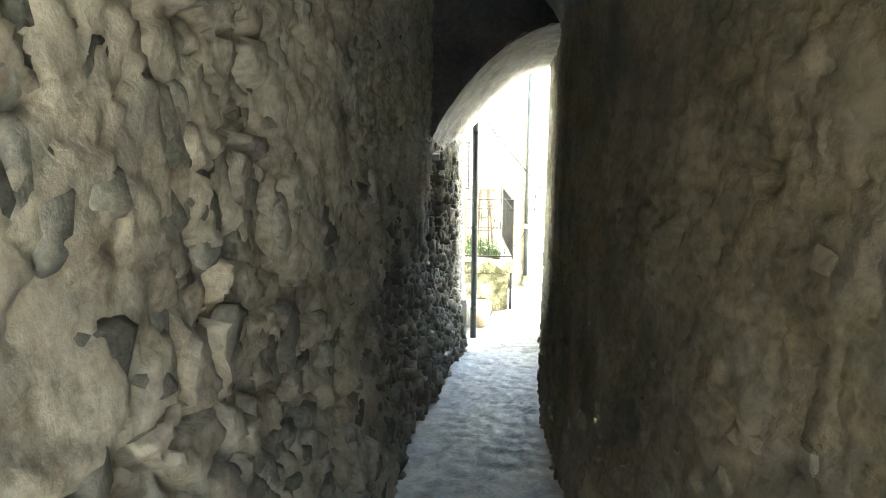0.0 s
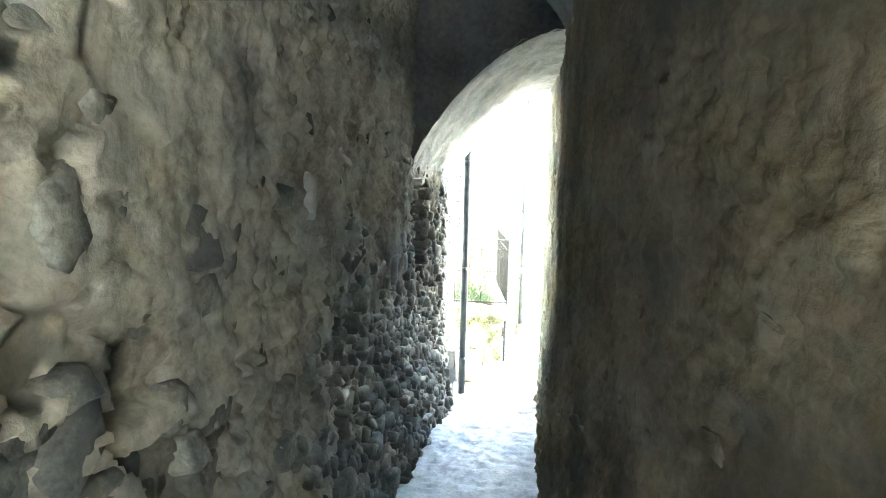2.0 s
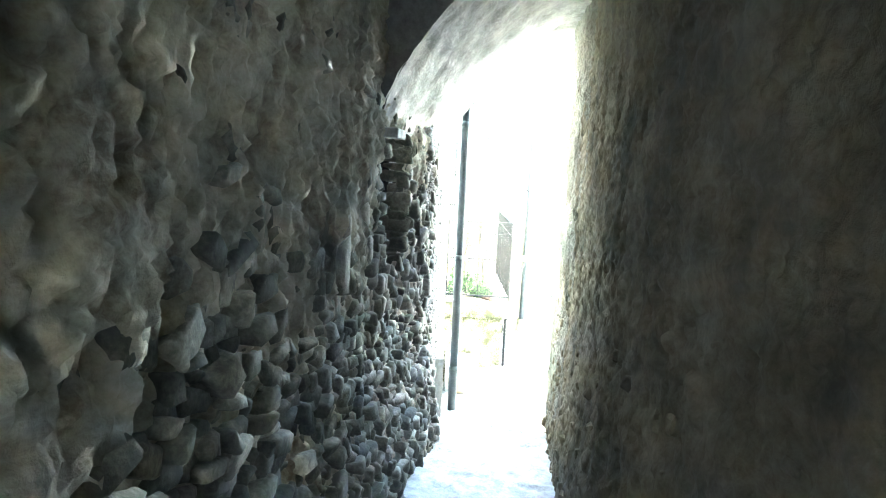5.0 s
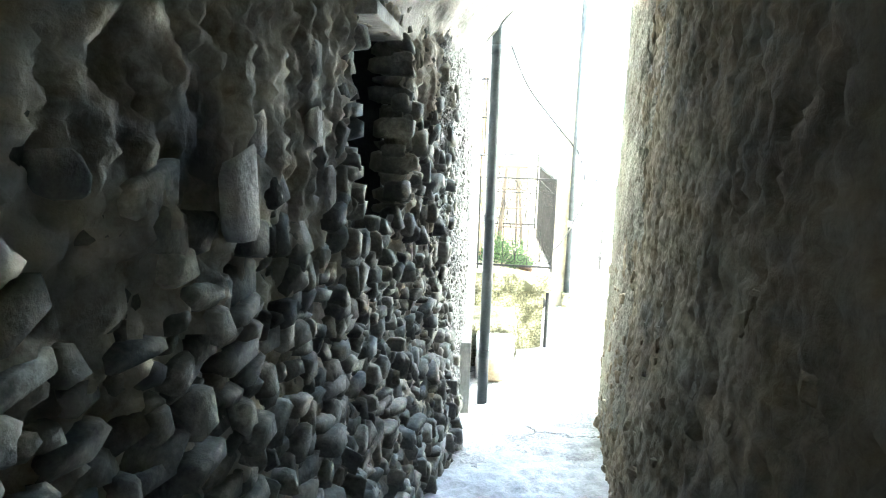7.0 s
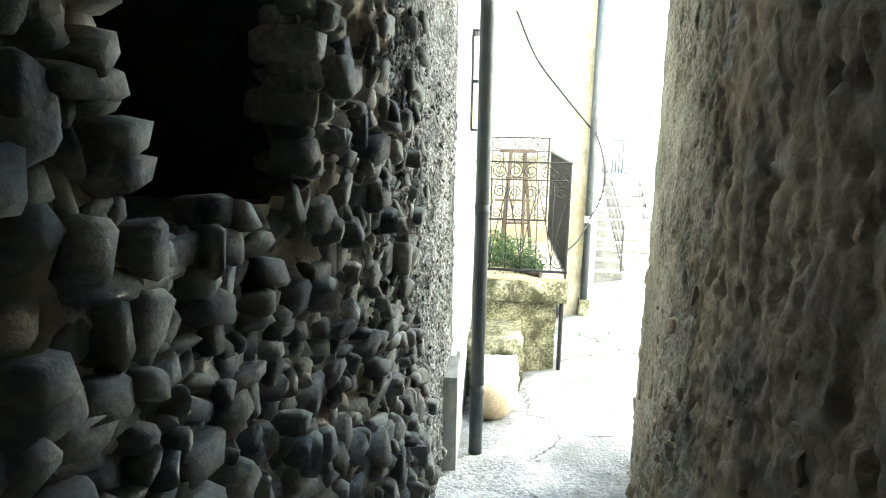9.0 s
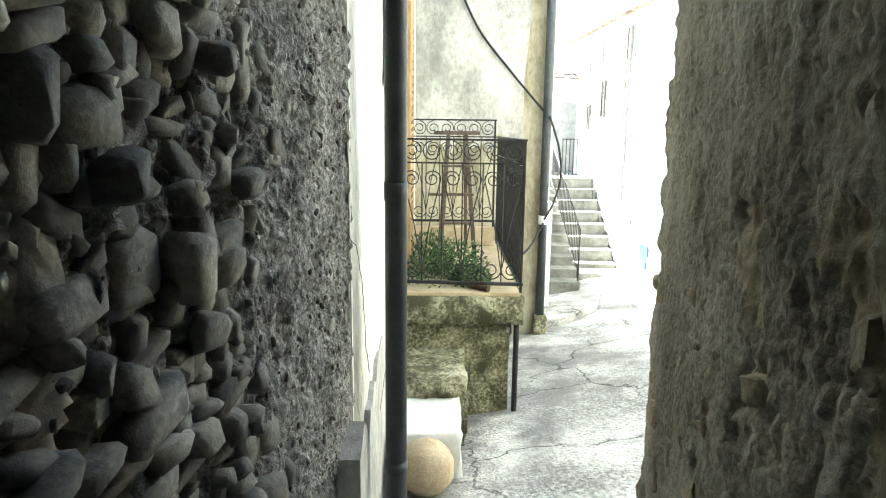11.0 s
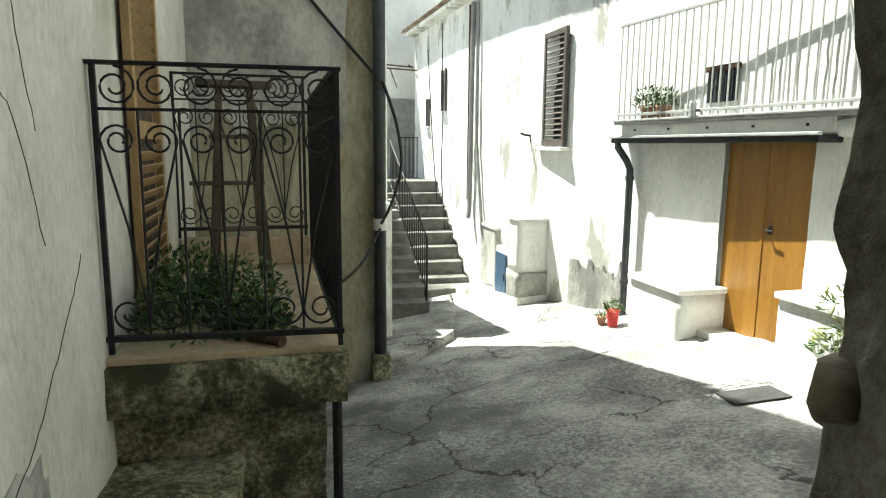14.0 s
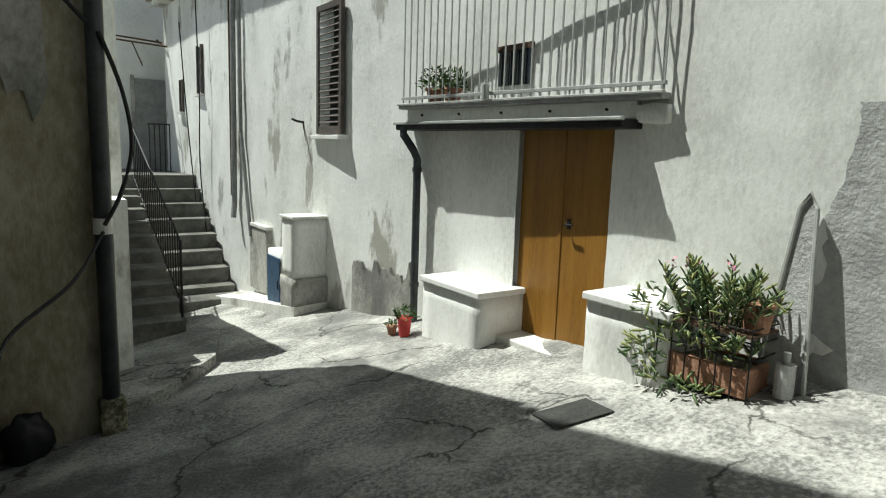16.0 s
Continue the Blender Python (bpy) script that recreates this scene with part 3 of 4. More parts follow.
side_rail = thing("terrace_railing", pose(1.51, 13.68, -1.49, 0, 0, 90), "black wrought-iron side railing with close bars", "railing", "terrace railings")
part("top_rail", box(0, -0.022, 1.25, 2.42, 0.022, 1.27, 0.004), IRON, side_rail)
part("bottom_rail", box(0, -0.016, 0.0, 2.42, 0.016, 0.026, 0.004), IRON, side_rail)
part("middle_rail", box(0, -0.006, 1.04, 2.42, 0.006, 1.055), IRON, side_rail)
for i in range(31):
    part("bar", tube([(0.03 + i * 0.079, 0, 0.02), (0.03 + i * 0.079, 0, 1.25)], 0.007, sides=6), IRON, side_rail)
for i in range(10):
    part("scroll", tube(spiral(0.15 + i * 0.235, 0.9, 0.08, 1.6, 0, 1 if i % 2 else -1), 0.006, sides=6), IRON, side_rail)
    part("scroll", tube(spiral(0.15 + i * 0.235, 0.14, 0.08, 1.6, 0, 1 if i % 2 else -1), 0.006, sides=6), IRON, side_rail)

# stepladder of old wood on the terrace
ladder = thing("stepladder", pose(0.98, 15.2, -1.56, 0, 0, 4), "old brown wooden stepladder standing on the terrace", "ladder")
part("top_board", box(-0.24, -0.12, 1.36, 0.24, 0.12, 1.40, 0.006), OLDWOOD, ladder)
for sx in (-1, 1):
    part("leg", box(-0.022, -0.016, 0, 0.022, 0.016, 1.40, 0.004, m=Matrix.Translation((sx * 0.19, -0.28, 0)) @ Matrix.Rotation(-sx * 0.07, 4, "Y") @ Matrix.Rotation(-0.17, 4, "X")), OLDWOOD, ladder)
    part("leg", box(-0.018, -0.014, 0, 0.018, 0.014, 1.39, 0.004, m=Matrix.Translation((sx * 0.16, 0.32, 0)) @ Matrix.Rotation(-sx * 0.05, 4, "Y") @ Matrix.Rotation(0.2, 4, "X")), OLDWOOD, ladder)
for z in (0.42, 0.72, 1.02):
    part("rung", box(-0.3 if z == 0.72 else -0.17, -0.28 + z * 0.165 - 0.05, z, 0.17, -0.28 + z * 0.165 + 0.04, z + 0.025, 0.004), OLDWOOD, ladder)


def leaf_cloud(n, centre, size, length, width, seed, droop=0.5, fat=False):
    """Many separate small leaves scattered through a mound."""
    rnd = random.Random(seed)
    verts, faces = [], []
    for _ in range(n):
        while True:
            p = Vector((rnd.uniform(-1, 1), rnd.uniform(-1, 1), rnd.uniform(0, 1)))
            if p.x * p.x + p.y * p.y + p.z * p.z < 1 + 0.3 * grain(p, 2.0, seed):
                break
        c = Vector(centre) + Vector((p.x * size[0], p.y * size[1], p.z * size[2]))
        d = (Vector((p.x, p.y, 0.35)) + Vector((rnd.gauss(0, 0.5), rnd.gauss(0, 0.5), rnd.gauss(0, droop)))).normalized()
        s = d.cross(Vector((rnd.gauss(0, 1), rnd.gauss(0, 1), 1))).normalized()
        u = s.cross(d)
        L, w = length * rnd.uniform(0.6, 1.3), width * rnd.uniform(0.7, 1.3)
        k = len(verts)
        if fat:
            for f, r in ((0.0, 0.3), (0.35, 1.0), (0.8, 0.8)):
                verts += [c + d * L * f + s * w * r, c + d * L * f + u * w * r, c + d * L * f - s * w * r, c + d * L * f - u * w * r]
            verts.append(c + d * L)
            for b in (0, 4):
                faces += [(k + b + i, k + b + (i + 1) % 4, k + b + 4 + (i + 1) % 4, k + b + 4 + i) for i in range(4)]
            faces += [(k + 8 + i, k + 8 + (i + 1) % 4, k + 12) for i in range(4)]
        else:
            verts += [c, c + d * L * 0.45 + s * w + u * w * 0.3, c + d * L, c + d * L * 0.45 - s * w + u * w * 0.3]
            faces += [(k, k + 1, k + 2), (k, k + 2, k + 3)]
    return verts, faces


shrub = thing("shrub", pose(0.80, 14.35, -1.57), "low dense green shrub growing over the terrace paving", "plant")
for i, (x, y, sx, sy, sz) in enumerate([(-0.08, -0.2, 0.26, 0.3, 0.36), (0.2, 0.1, 0.28, 0.35, 0.34), (-0.1, 0.4, 0.28, 0.3, 0.4), (0.3, -0.3, 0.18, 0.2, 0.2)]):
    o = new("foliage", mesh_from("foliage", *leaf_cloud(700, (x, y, 0), (sx, sy, sz), 0.055, 0.011, 50 + i), LEAF))
    o.parent = shrub
for i in range(7):
    a = i * 0.9
    part("stem", tube([(0.06 * math.cos(a), 0.1 * math.sin(a), 0), (0.15 * math.cos(a), 0.25 * math.sin(a), 0.2), (0.2 * math.cos(a), 0.4 * math.sin(a), 0.32)], 0.006, sides=5), LEAF, shrub)

stub = thing("pipe_offcut", pose(1.2, 13.74, -1.535), "short brown pipe lying on the terrace edge", "pipe")
part("tube", tube([(-0.12, 0.14, 0), (0.02, 0.0, 0), (0.04, -0.02, 0)], 0.028, sides=12), RUST, stub)

# slatted golden shutter on the left house
blind = thing("door_shutter", pose(0.475, 14.35, -1.55), "faded golden louvred door shutter folded against the wall", "shutter")
part("frame", box(0, 0, 0, 0.045, 0.07, 3.0, 0.004), GOLDWOOD, blind)
part("frame", box(0, 0.78, 0, 0.045, 0.85, 3.0, 0.004), GOLDWOOD, blind)
for z in (0.0, 1.0, 2.9):
    part("crosspiece", box(0.002, 0.07, z, 0.043, 0.78, z + 0.1, 0.004), GOLDWOOD, blind)
# Dark sheet added so the gaps between slats read as shaded.
part("back", box(-0.012, 0.07, 0.1, -0.004, 0.78, 2.9), OLDWOOD, blind)
for k in range(37):
    z = 0.15 + k * 0.075
    if 0.96 < z < 1.13:
        continue
    part("slat", box(-0.005, 0.07, -0.036, 0.005, 0.78, 0.036, m=Matrix.Translation((0.022, 0, z)) @ Matrix.Rotation(0.75, 4, "Y")), GOLDWOOD, blind)

grille = thing("window_grille", pose(0.43, 12.42, 0.12), "small dark iron window grille on the house wall", "grille")
part("pane", box(0.0, 0.02, 0.02, 0.012, 0.36, 0.9), GLASS, grille)
for k in range(5):
    part("bar", tube([(0.07, 0.02 + k * 0.085, 0), (0.07, 0.02 + k * 0.085, 0.92)], 0.008, sides=6), IRON, grille)
for z in (0.02, 0.46, 0.9):
    part("crossbar", box(0.0, 0.0, z - 0.01, 0.085, 0.38, z + 0.01), IRON, grille)

# drainpipes
pipe1 = thing("drainpipe", pose(0.57, 11.4, 0), "dark grey drainpipe fixed to the pale house wall", "pipe")
part("pipe", tube([(0, 0, floor_z(0.57, 11.4) - 0.06), (0, 0, 7.3)], 0.057, sides=24), PIPE, pipe1, smooth=True)
for z in (-2.0, -0.5, 1.2):
    part("collar", tube([(0, 0, z), (0, 0, z + 0.09)], 0.061, sides=24), PIPE, pipe1, smooth=True)
pipe2 = thing("drainpipe", pose(2.25, 17.0, 0), "dark downpipe at the corner of the ochre wall", "pipe")
part("pipe", tube([(0, 0, -2.95), (0, 0, 4.0)], 0.062, sides=20), PIPE, pipe2, smooth=True)
part("collar", tube([(0, 0, -1.42), (0, 0, -1.3)], 0.07, sides=16), MARBLE, pipe2, "white pipe collar")
part("shoe", box(-0.09, -0.1, -3.02, 0.1, 0.09, -2.72, 0.03), MOSSY, pipe2)
pipe3 = thing("drainpipe", pose(1.50, 13.72, 0), "thin rusty drain beside the terrace plinth", "pipe")
part("pipe", tube([(0, 0, -2.72), (0, 0, -1.84)], 0.026, sides=10), IRON, pipe3)


def cable(points, r=0.012, label="black cable slung along the walls"):
    pts = [Vector(p) for p in points]
    fine = []
    for i in range(len(pts) - 1):
        a, b = pts[max(i - 1, 0)], pts[min(i + 2, len(pts) - 1)]
        for k in range(6):
            f = k / 6
            p, q2 = pts[i], pts[i + 1]
            fine.append(0.5 * ((2 * p) + (q2 - a) * f + (2 * a - 5 * p + 4 * q2 - b) * f * f + (3 * p - a - 3 * q2 + b) * f ** 3))
    fine.append(pts[-1])
    return tagged(part("cable", tube(fine, r, sides=6), WIRE), label, "cable")


cable([(0.95, 17.04, 1.9), (1.28, 17.03, 1.2), (1.75, 17.03, 0.62), (2.2, 16.93, 0.1)], 0.017)
cable([(2.27, 16.92, 0.05), (2.42, 17.0, -0.35), (2.47, 17.0, -0.75), (2.38, 16.95, -1.1), (2.25, 16.92, -1.35)], 0.016)
cable([(2.24, 16.92, -1.4), (2.0, 16.6, -1.7), (1.6, 16.2, -1.95), (1.5, 15.2, -2.1)], 0.014)


def crack(points, seed, parent):
    """A thin dark ragged split in the plaster, following a line on the wall."""
    pts = [Vector(p) for p in points]
    fine = []
    for i in range(len(pts) - 1):
        for k in range(8):
            p = pts[i].lerp(pts[i + 1], k / 8)
            fine.append(p + Vector((0, 0.035 * grain(p, 5, seed), 0.02 * grain(p, 11, seed + 4))))
    return part("crack", tube(fine, 0.0018, sides=5), DARK, parent)


crack([(0.345, 11.15, -0.62), (0.385, 11.3, -0.72), (0.398, 11.42, -1.0), (0.40, 11.5, -1.3), (0.404, 11.66, -1.55)], 1, house_west)
crack([(0.430, 12.0, -1.9), (0.435, 12.5, -1.72), (0.443, 12.9, -1.5), (0.448, 13.3, -1.2), (0.45, 13.45, -1.0)], 2, house_west)
crack([(0.440, 12.75, 0.25), (0.444, 12.95, -0.1), (0.447, 13.05, -0.6)], 3, house_west)
crack([(0.44, 12.6, -0.35), (0.444, 12.85, -0.45), (0.448, 13.1, -1.0)], 4, house_west)

# steps and slab in front of the terrace
steps = thing("stone_steps", pose(0, 0, 0), "worn low stone steps below the terrace", "steps")
rough_block(0.40, 13.0, -3.1, 1.02, 13.80, -2.11, 0.06, 0.035, 12, "upper_step", MOSSY, steps)
rough_block(0.50, 12.38, -3.0, 0.97, 13.02, -2.25, 0.06, 0.022, 14, "lower_step", MARBLE, steps, "pale slab step")
bm = bmesh.new()
bmesh.ops.create_icosphere(bm, subdivisions=3, radius=1)
for v in bm.verts:
    v.co = Vector((v.co.x * 0.2, v.co.y * 0.17, v.co.z * 0.2)) * (1 + 0.08 * grain(v.co, 1.6, 3))
tagged(part("boulder", bm, SAND, smooth=True, m=pose(0.72, 12.24, floor_z(0.72, 12.24) + 0.18)), "rounded tan boulder against the pale step", "stone")

# raised pad and stairs by the pier
bm = bmesh.new()
q = [(2.34, 17.2), (2.72, 17.4), (3.35, 18.1), (3.72, 19.3), (3.68, 20.2), (2.6, 20.2)]
topv = [bm.verts.new((x, y, floor_z(x, y) + 0.11)) for x, y in q]
lowv = [bm.verts.new((x, y, floor_z(x, y) - 0.3)) for x, y in q]
bm.faces.new(topv)
for i in range(6):
    bm.faces.new((topv[i], lowv[i], lowv[(i + 1) % 6], topv[(i + 1) % 6]))
tagged(part("pavement", bm, GROUND), "raised concrete pad at the foot of the stairs", "pavement", kind="structure")


def flight(name, x0, x1, y0, z0, count, tread, rise, label):
    st = thing(name, pose(x0, y0, z0), label, "stairs", kind="structure")
    for i in range(count):
        part("step", box(0, i * tread, -0.6, x1 - x0, (i + 1.02) * tread + (0.4 if i == count - 1 else 0), (i + 1) * rise - 0.04, 0.006), STEPST, st)
        part("tread", box(-0.02, i * tread - 0.025, (i + 1) * rise - 0.04, x1 - x0 + 0.01, (i + 1) * tread - 0.02, (i + 1) * rise, 0.008), STEPST, st)
    return st


flight("stairs", 2.70, 3.46, 19.85, -3.08, 9, 0.36, 0.165, "shaded grey stone steps beside the pier")
flight("stairs", 3.50, 4.86, 22.5, -3.36, 8, 0.36, 0.25, "sunlit stone steps climbing to a landing")
tagged(part("landing", box(2.7, 25.4, -3.6, 4.86, 29, -1.36, 0.01), STEPST), "stone landing above the stairs", "landing", kind="structure")
rail = thing("stair_railing", pose(3.44, 19.95, 0), "black iron railing of the stairs", "railing")
z0, slope = -2.92, 0.458
part("handrail", tube([(0, 0, z0 + 0.98), (0, 3.2, z0 + 0.98 + 3.2 * slope)], 0.016, sides=8), IRON, rail)
part("lower_rail", tube([(0, 0, z0 + 0.16), (0, 3.2, z0 + 0.16 + 3.2 * slope)], 0.012, sides=8), IRON, rail)
part("post", tube([(0, 0, z0 - 0.14), (0, 0, z0 + 1.0)], 0.018, sides=8), IRON, rail)
for k in range(1, 22):
    y = k * 0.148
    part("bar", tube([(0, y, z0 + 0.16 + y * slope), (0, y, z0 + 0.98 + y * slope)], 0.009, sides=6), IRON, rail)
rail = thing("landing_railing", pose(4.25, 26.2, -1.36), "black iron railing on the landing", "railing")
for k in range(5):
    part("bar", tube([(k * 0.1, 0, 0), (k * 0.1, 0, 1.0)], 0.012, sides=6), IRON, rail)
part("handrail", tube([(-0.02, 0, 1.0), (0.42, 0, 1.0)], 0.016, sides=6), IRON, rail)


# the white houses across the yard
def wall_x(y):
    return 5.6 - 0.0444 * (y - 13)


DOOR = (14.93, 15.97, -2.45, -0.46)


def east_front(y, v):
    z = -3.2 + 7.7 * v
    return (wall_x(y) + 0.010 * grain((y, z, 51), 1.0) + 0.006 * grain((y, z, 53), 7), y, z)


ey = sorted(set([round(v, 3) for v in np.arange(8.0, 17.55, 0.1)] + [DOOR[0], DOOR[1]]))
ev = [(z + 3.2) / 7.7 for z in sorted(set([round(v, 3) for v in np.arange(-3.2, 4.55, 0.1)] + [DOOR[2], DOOR[3]]))]
wall_e = tagged(new("wall_white_house", sheet("wall_white_house", ey, ev, east_front, WHITE, lambda y, v: DOOR[0] < y < DOOR[1] and DOOR[2] < -3.2 + 7.7 * v < DOOR[3])), "sunlit white limewashed house wall", "wall", kind="structure")
part("house_block", box(6.2, 8.0, -3.4, 9, 17.5, 4.6), WHITE, wall_e)
rv = bmesh.new()
box(5.53, DOOR[0] - 0.08, DOOR[2] - 0.3, 5.8, DOOR[0], DOOR[3] + 0.08, bm=rv)
box(5.53, DOOR[1], DOOR[2] - 0.3, 5.8, DOOR[1] + 0.08, DOOR[3] + 0.08, bm=rv)
box(5.53, DOOR[0], DOOR[3], 5.8, DOOR[1], DOOR[3] + 0.08, bm=rv)
part("door_reveal", rv, WHITE, wall_e)
top = rag(14, 11.5, 13.66, 0.05, 2.0)
side = rag(10, -2.3, -0.40, 0.05, 6.0)
patch_yz("render_patch", wall_x(12.6) + 0.03, [(y, -0.38 + d) for y, d in top] + [(13.68 + d, z) for z, d in reversed(side)] + [(11.5, -2.3)], -0.06, ROUGHGREY, wall_e, "rough grey cement patch")

door = thing("door_1", pose(5.49, DOOR[0], DOOR[2]), "orange varnished wooden double door, closed", "door", kind="structure")
dw, dh = (DOOR[1] - DOOR[0]) / 2, DOOR[3] - DOOR[2]
for k in range(2):
    leaf = part("door_leaf", box(0.03, k * dw + 0.004, 0.01, 0.075, (k + 1) * dw - 0.004, dh - 0.01, 0.004), DOORWOOD, door)
part("cover_strip", box(0.021, dw - 0.018, 0.01, 0.03, dw + 0.018, dh - 0.01, 0.004), DOORWOOD, door)
bm = tube([(0.0, dw - 0.1, 1.16), (-0.03, dw - 0.1, 1.16)], 0.01)
tube([(-0.03, dw - 0.1, 1.16), (-0.035, dw - 0.2, 1.165)], 0.009, bm)
box(0.018, dw - 0.118, 1.12, 0.03, dw - 0.082, 1.2, bm=bm)
part("door_handle", bm, IRON, door, "dark lever handle")

step = part("doorstep", box(5.22, 14.9, -2.5, 5.52, 16.0, -2.33, 0.012), MARBLE)
tagged(step, "pale stone doorstep below the orange door", "doorstep", kind="structure")


def bench(y0, y1, x0, ztop, label):
    b = thing("masonry_bench", pose(0, 0, 0), label, "bench", "benches by the door")
    rough_block(x0 + 0.02, y0 + 0.01, -2.95, 5.60, y1 - 0.01, ztop - 0.055, 0.14, 0.006, 21, "body", WHITE, b)
    part("seat_slab", box(x0 - 0.015, y0 - 0.015, ztop - 0.055, 5.59, y1 + 0.015, ztop, 0.01), WHITE, b, "whitewashed seat slab")


bench(15.86, 16.78, 4.99, -1.93, "low whitewashed masonry bench beside the door")
bench(13.98, 14.69, 5.04, -1.68, "whitewashed masonry bench by the planter")

# balcony over the door
balcony = thing("balcony", pose(0, 0, 0), "white balcony with pale metal railing above the door", "balcony", kind="structure")
BZ = -0.36
RAILING = pose(5.11, 17.42, 0, 0, 0, 6.5)
GUTTER = pose(5.15, 17.62, 0, 0, 0, 2.55)
part("slab", box(-0.03, -2.98, BZ + 0.05, 0.5, 0.03, BZ + 0.10, 0.012), ROUGHGREY, balcony, m=RAILING)
part("slab_drip", box(-0.045, -2.99, BZ + 0.085, 0.0, 0.03, BZ + 0.108, 0.005), GALV, balcony, m=RAILING)
part("fascia", box(0.03, -2.74, BZ - 0.08, 0.5, -0.05, BZ + 0.05, 0.008), WHITE, balcony, m=RAILING)
for k in range(5):
    part("bolt", tube([(0.03, -0.3 - k * 0.55, BZ - 0.01), (0.015, -0.3 - k * 0.55, BZ - 0.01)], 0.012, sides=8), IRON, balcony, m=RAILING)
rough_block(5.46, 14.44, BZ - 0.12, 5.66, 14.80, BZ + 0.02, 0.05, 0.02, 63, "plaster_lump", WHITE, balcony, "hand-patched plaster corner")
part("gutter", box(0.0, -2.95, BZ - 0.155, 0.5, 0.0, BZ - 0.085, 0.012), IRON, balcony, "dark metal canopy edge", m=GUTTER)
part("gutter_lip", box(-0.025, -2.96, BZ - 0.10, 0.02, 0.01, BZ - 0.072, 0.006), GALV, balcony, m=GUTTER)
part("bottom_rail", box(-0.015, -2.99, BZ + 0.145, 0.015, 0.0, BZ + 0.175, 0.004), GALV, balcony, m=RAILING)
part("top_rail", box(-0.015, -2.99, BZ + 1.14, 0.015, 0.0, BZ + 1.17, 0.004), GALV, balcony, m=RAILING)
for k in range(30):
    y = -0.02 - k * 0.1018
    part("bar", box(-0.006, y - 0.006, BZ + 0.10, 0.006, y + 0.006, BZ + 1.14), GALV, balcony, m=RAILING)
part("stay", tube([(-0.01, -2.97, BZ + 0.14), (0.0, -2.72, BZ + 1.15)], 0.010, sides=6), GALV, balcony, m=RAILING)
win = thing("window_2", pose(5.44, 15.85, -0.12), "small barred window in the balcony wall", "window", kind="structure")
part("pane", box(0.0, 0, 0, 0.02, 0.42, 0.32), GLASS, win)
part("window_frame", box(-0.012, -0.03, 0.3, 0.02, 0.45, 0.35), RUST, win)
for k in range(4):
    part("bar", tube([(-0.015, 0.06 + k * 0.1, 0), (-0.015, 0.06 + k * 0.1, 0.3)], 0.008, sides=6), IRON, win)


def potted(name, m, r, h, mat, n, size, leaf, label, seed, fat=False):
    p = thing(name, m, label, "potted plant")
    bm = bmesh.new()
    bmesh.ops.create_cone(bm, cap_ends=True, segments=18, radius1=r * 0.72, radius2=r, depth=h, matrix=Matrix.Translation((0, 0, h / 2)))
    pot = part("pot", bm, mat, p)
    ring = [(r * math.cos(a * math.tau / 18), r * math.sin(a * math.tau / 18), h - 0.012) for a in range(18)]
    part("rim", tube(ring, 0.012, sides=6, closed=True), mat, pot)
    o = new("foliage", mesh_from("foliage", *leaf_cloud(n, (0, 0, h - 0.02), size, leaf[0], leaf[1], seed, fat=fat), SUCC if fat else LEAF))
    o.parent = p
    return p


potted("potted_plant", pose(5.27, 16.75, BZ + 0.1), 0.09, 0.14, TERRA, 160, (0.15, 0.15, 0.22), (0.07, 0.012), "small potted plant on the balcony floor", 5)
potted("potted_plant", pose(5.28, 17.05, BZ + 0.1), 0.1, 0.15, TERRA, 200, (0.17, 0.17, 0.26), (0.07, 0.012), "bushy potted plant on the balcony floor", 6)
bottle = thing("bottle", pose(5.2, 16.15, BZ + 0.1), "small pale plastic bottle on the balcony", "bottle")
bm = tube([(0, 0, 0), (0, 0, 0.13)], 0.035, sides=12)
part("body", bm, GALV, bottle)
part("neck", tube([(0, 0, 0.13), (0, 0, 0.17)], 0.014, sides=10), GALV, bottle)
potted("potted_plant", pose(4.93, 16.98, floor_z(4.93, 16.98)), 0.075, 0.2, REDPOT, 120, (0.12, 0.12, 0.14), (0.05, 0.012), "grey-leaved plant in a red plastic pot by the downpipe", 7)
potted("potted_plant", pose(4.90, 17.18, floor_z(4.90, 17.18)), 0.055, 0.1, TERRA, 60, (0.07, 0.07, 0.08), (0.04, 0.01), "small plant in a clay pot by the downpipe", 8)

pipe4 = thing("drainpipe", pose(5.30, 17.40, 0), "dark downpipe with a swan neck under the balcony", "pipe")
part("pipe", tube([(-0.12, 0.1, BZ - 0.12), (-0.12, 0.1, BZ - 0.2), (-0.04, 0.02, BZ - 0.36), (0.0, 0, BZ - 0.46), (0, 0, -2.72)], 0.042, sides=12), PIPE, pipe4)
for z in (-0.95, -2.2):
    part("collar", tube([(0, 0, z), (0, 0, z + 0.05)], 0.052, sides=12), PIPE, pipe4)


# the far white house along the lane, with its shutter, pipes and boxes
LANE = [(17.5, 5.40), (19.0, 5.24), (20.5, 5.10), (23.0, 4.95), (27.2, 4.80)]


def lane_at(y, v):
    z = -3.8 + 6.0 * v
    return (along(LANE, y) + 0.012 * grain((y, z, 61), 1.0) + 0.006 * grain((y, z, 63), 7), y, z)


wall_lane = tagged(new("wall_lane_house", sheet("wall_lane_house", list(np.arange(17.5, 27.3, 0.1)), list(np.linspace(0, 1, 70)), lane_at, LANEWHITE)), "white limewashed house wall along the lane", "wall", kind="structure")
part("house_block", box(5.7, 17.5, -3.8, 9, 27.2, 2.18), WHITE, wall_lane)
top = rag(30, 17.55, 18.75, 0.22, 12.0)
bm = bmesh.new()
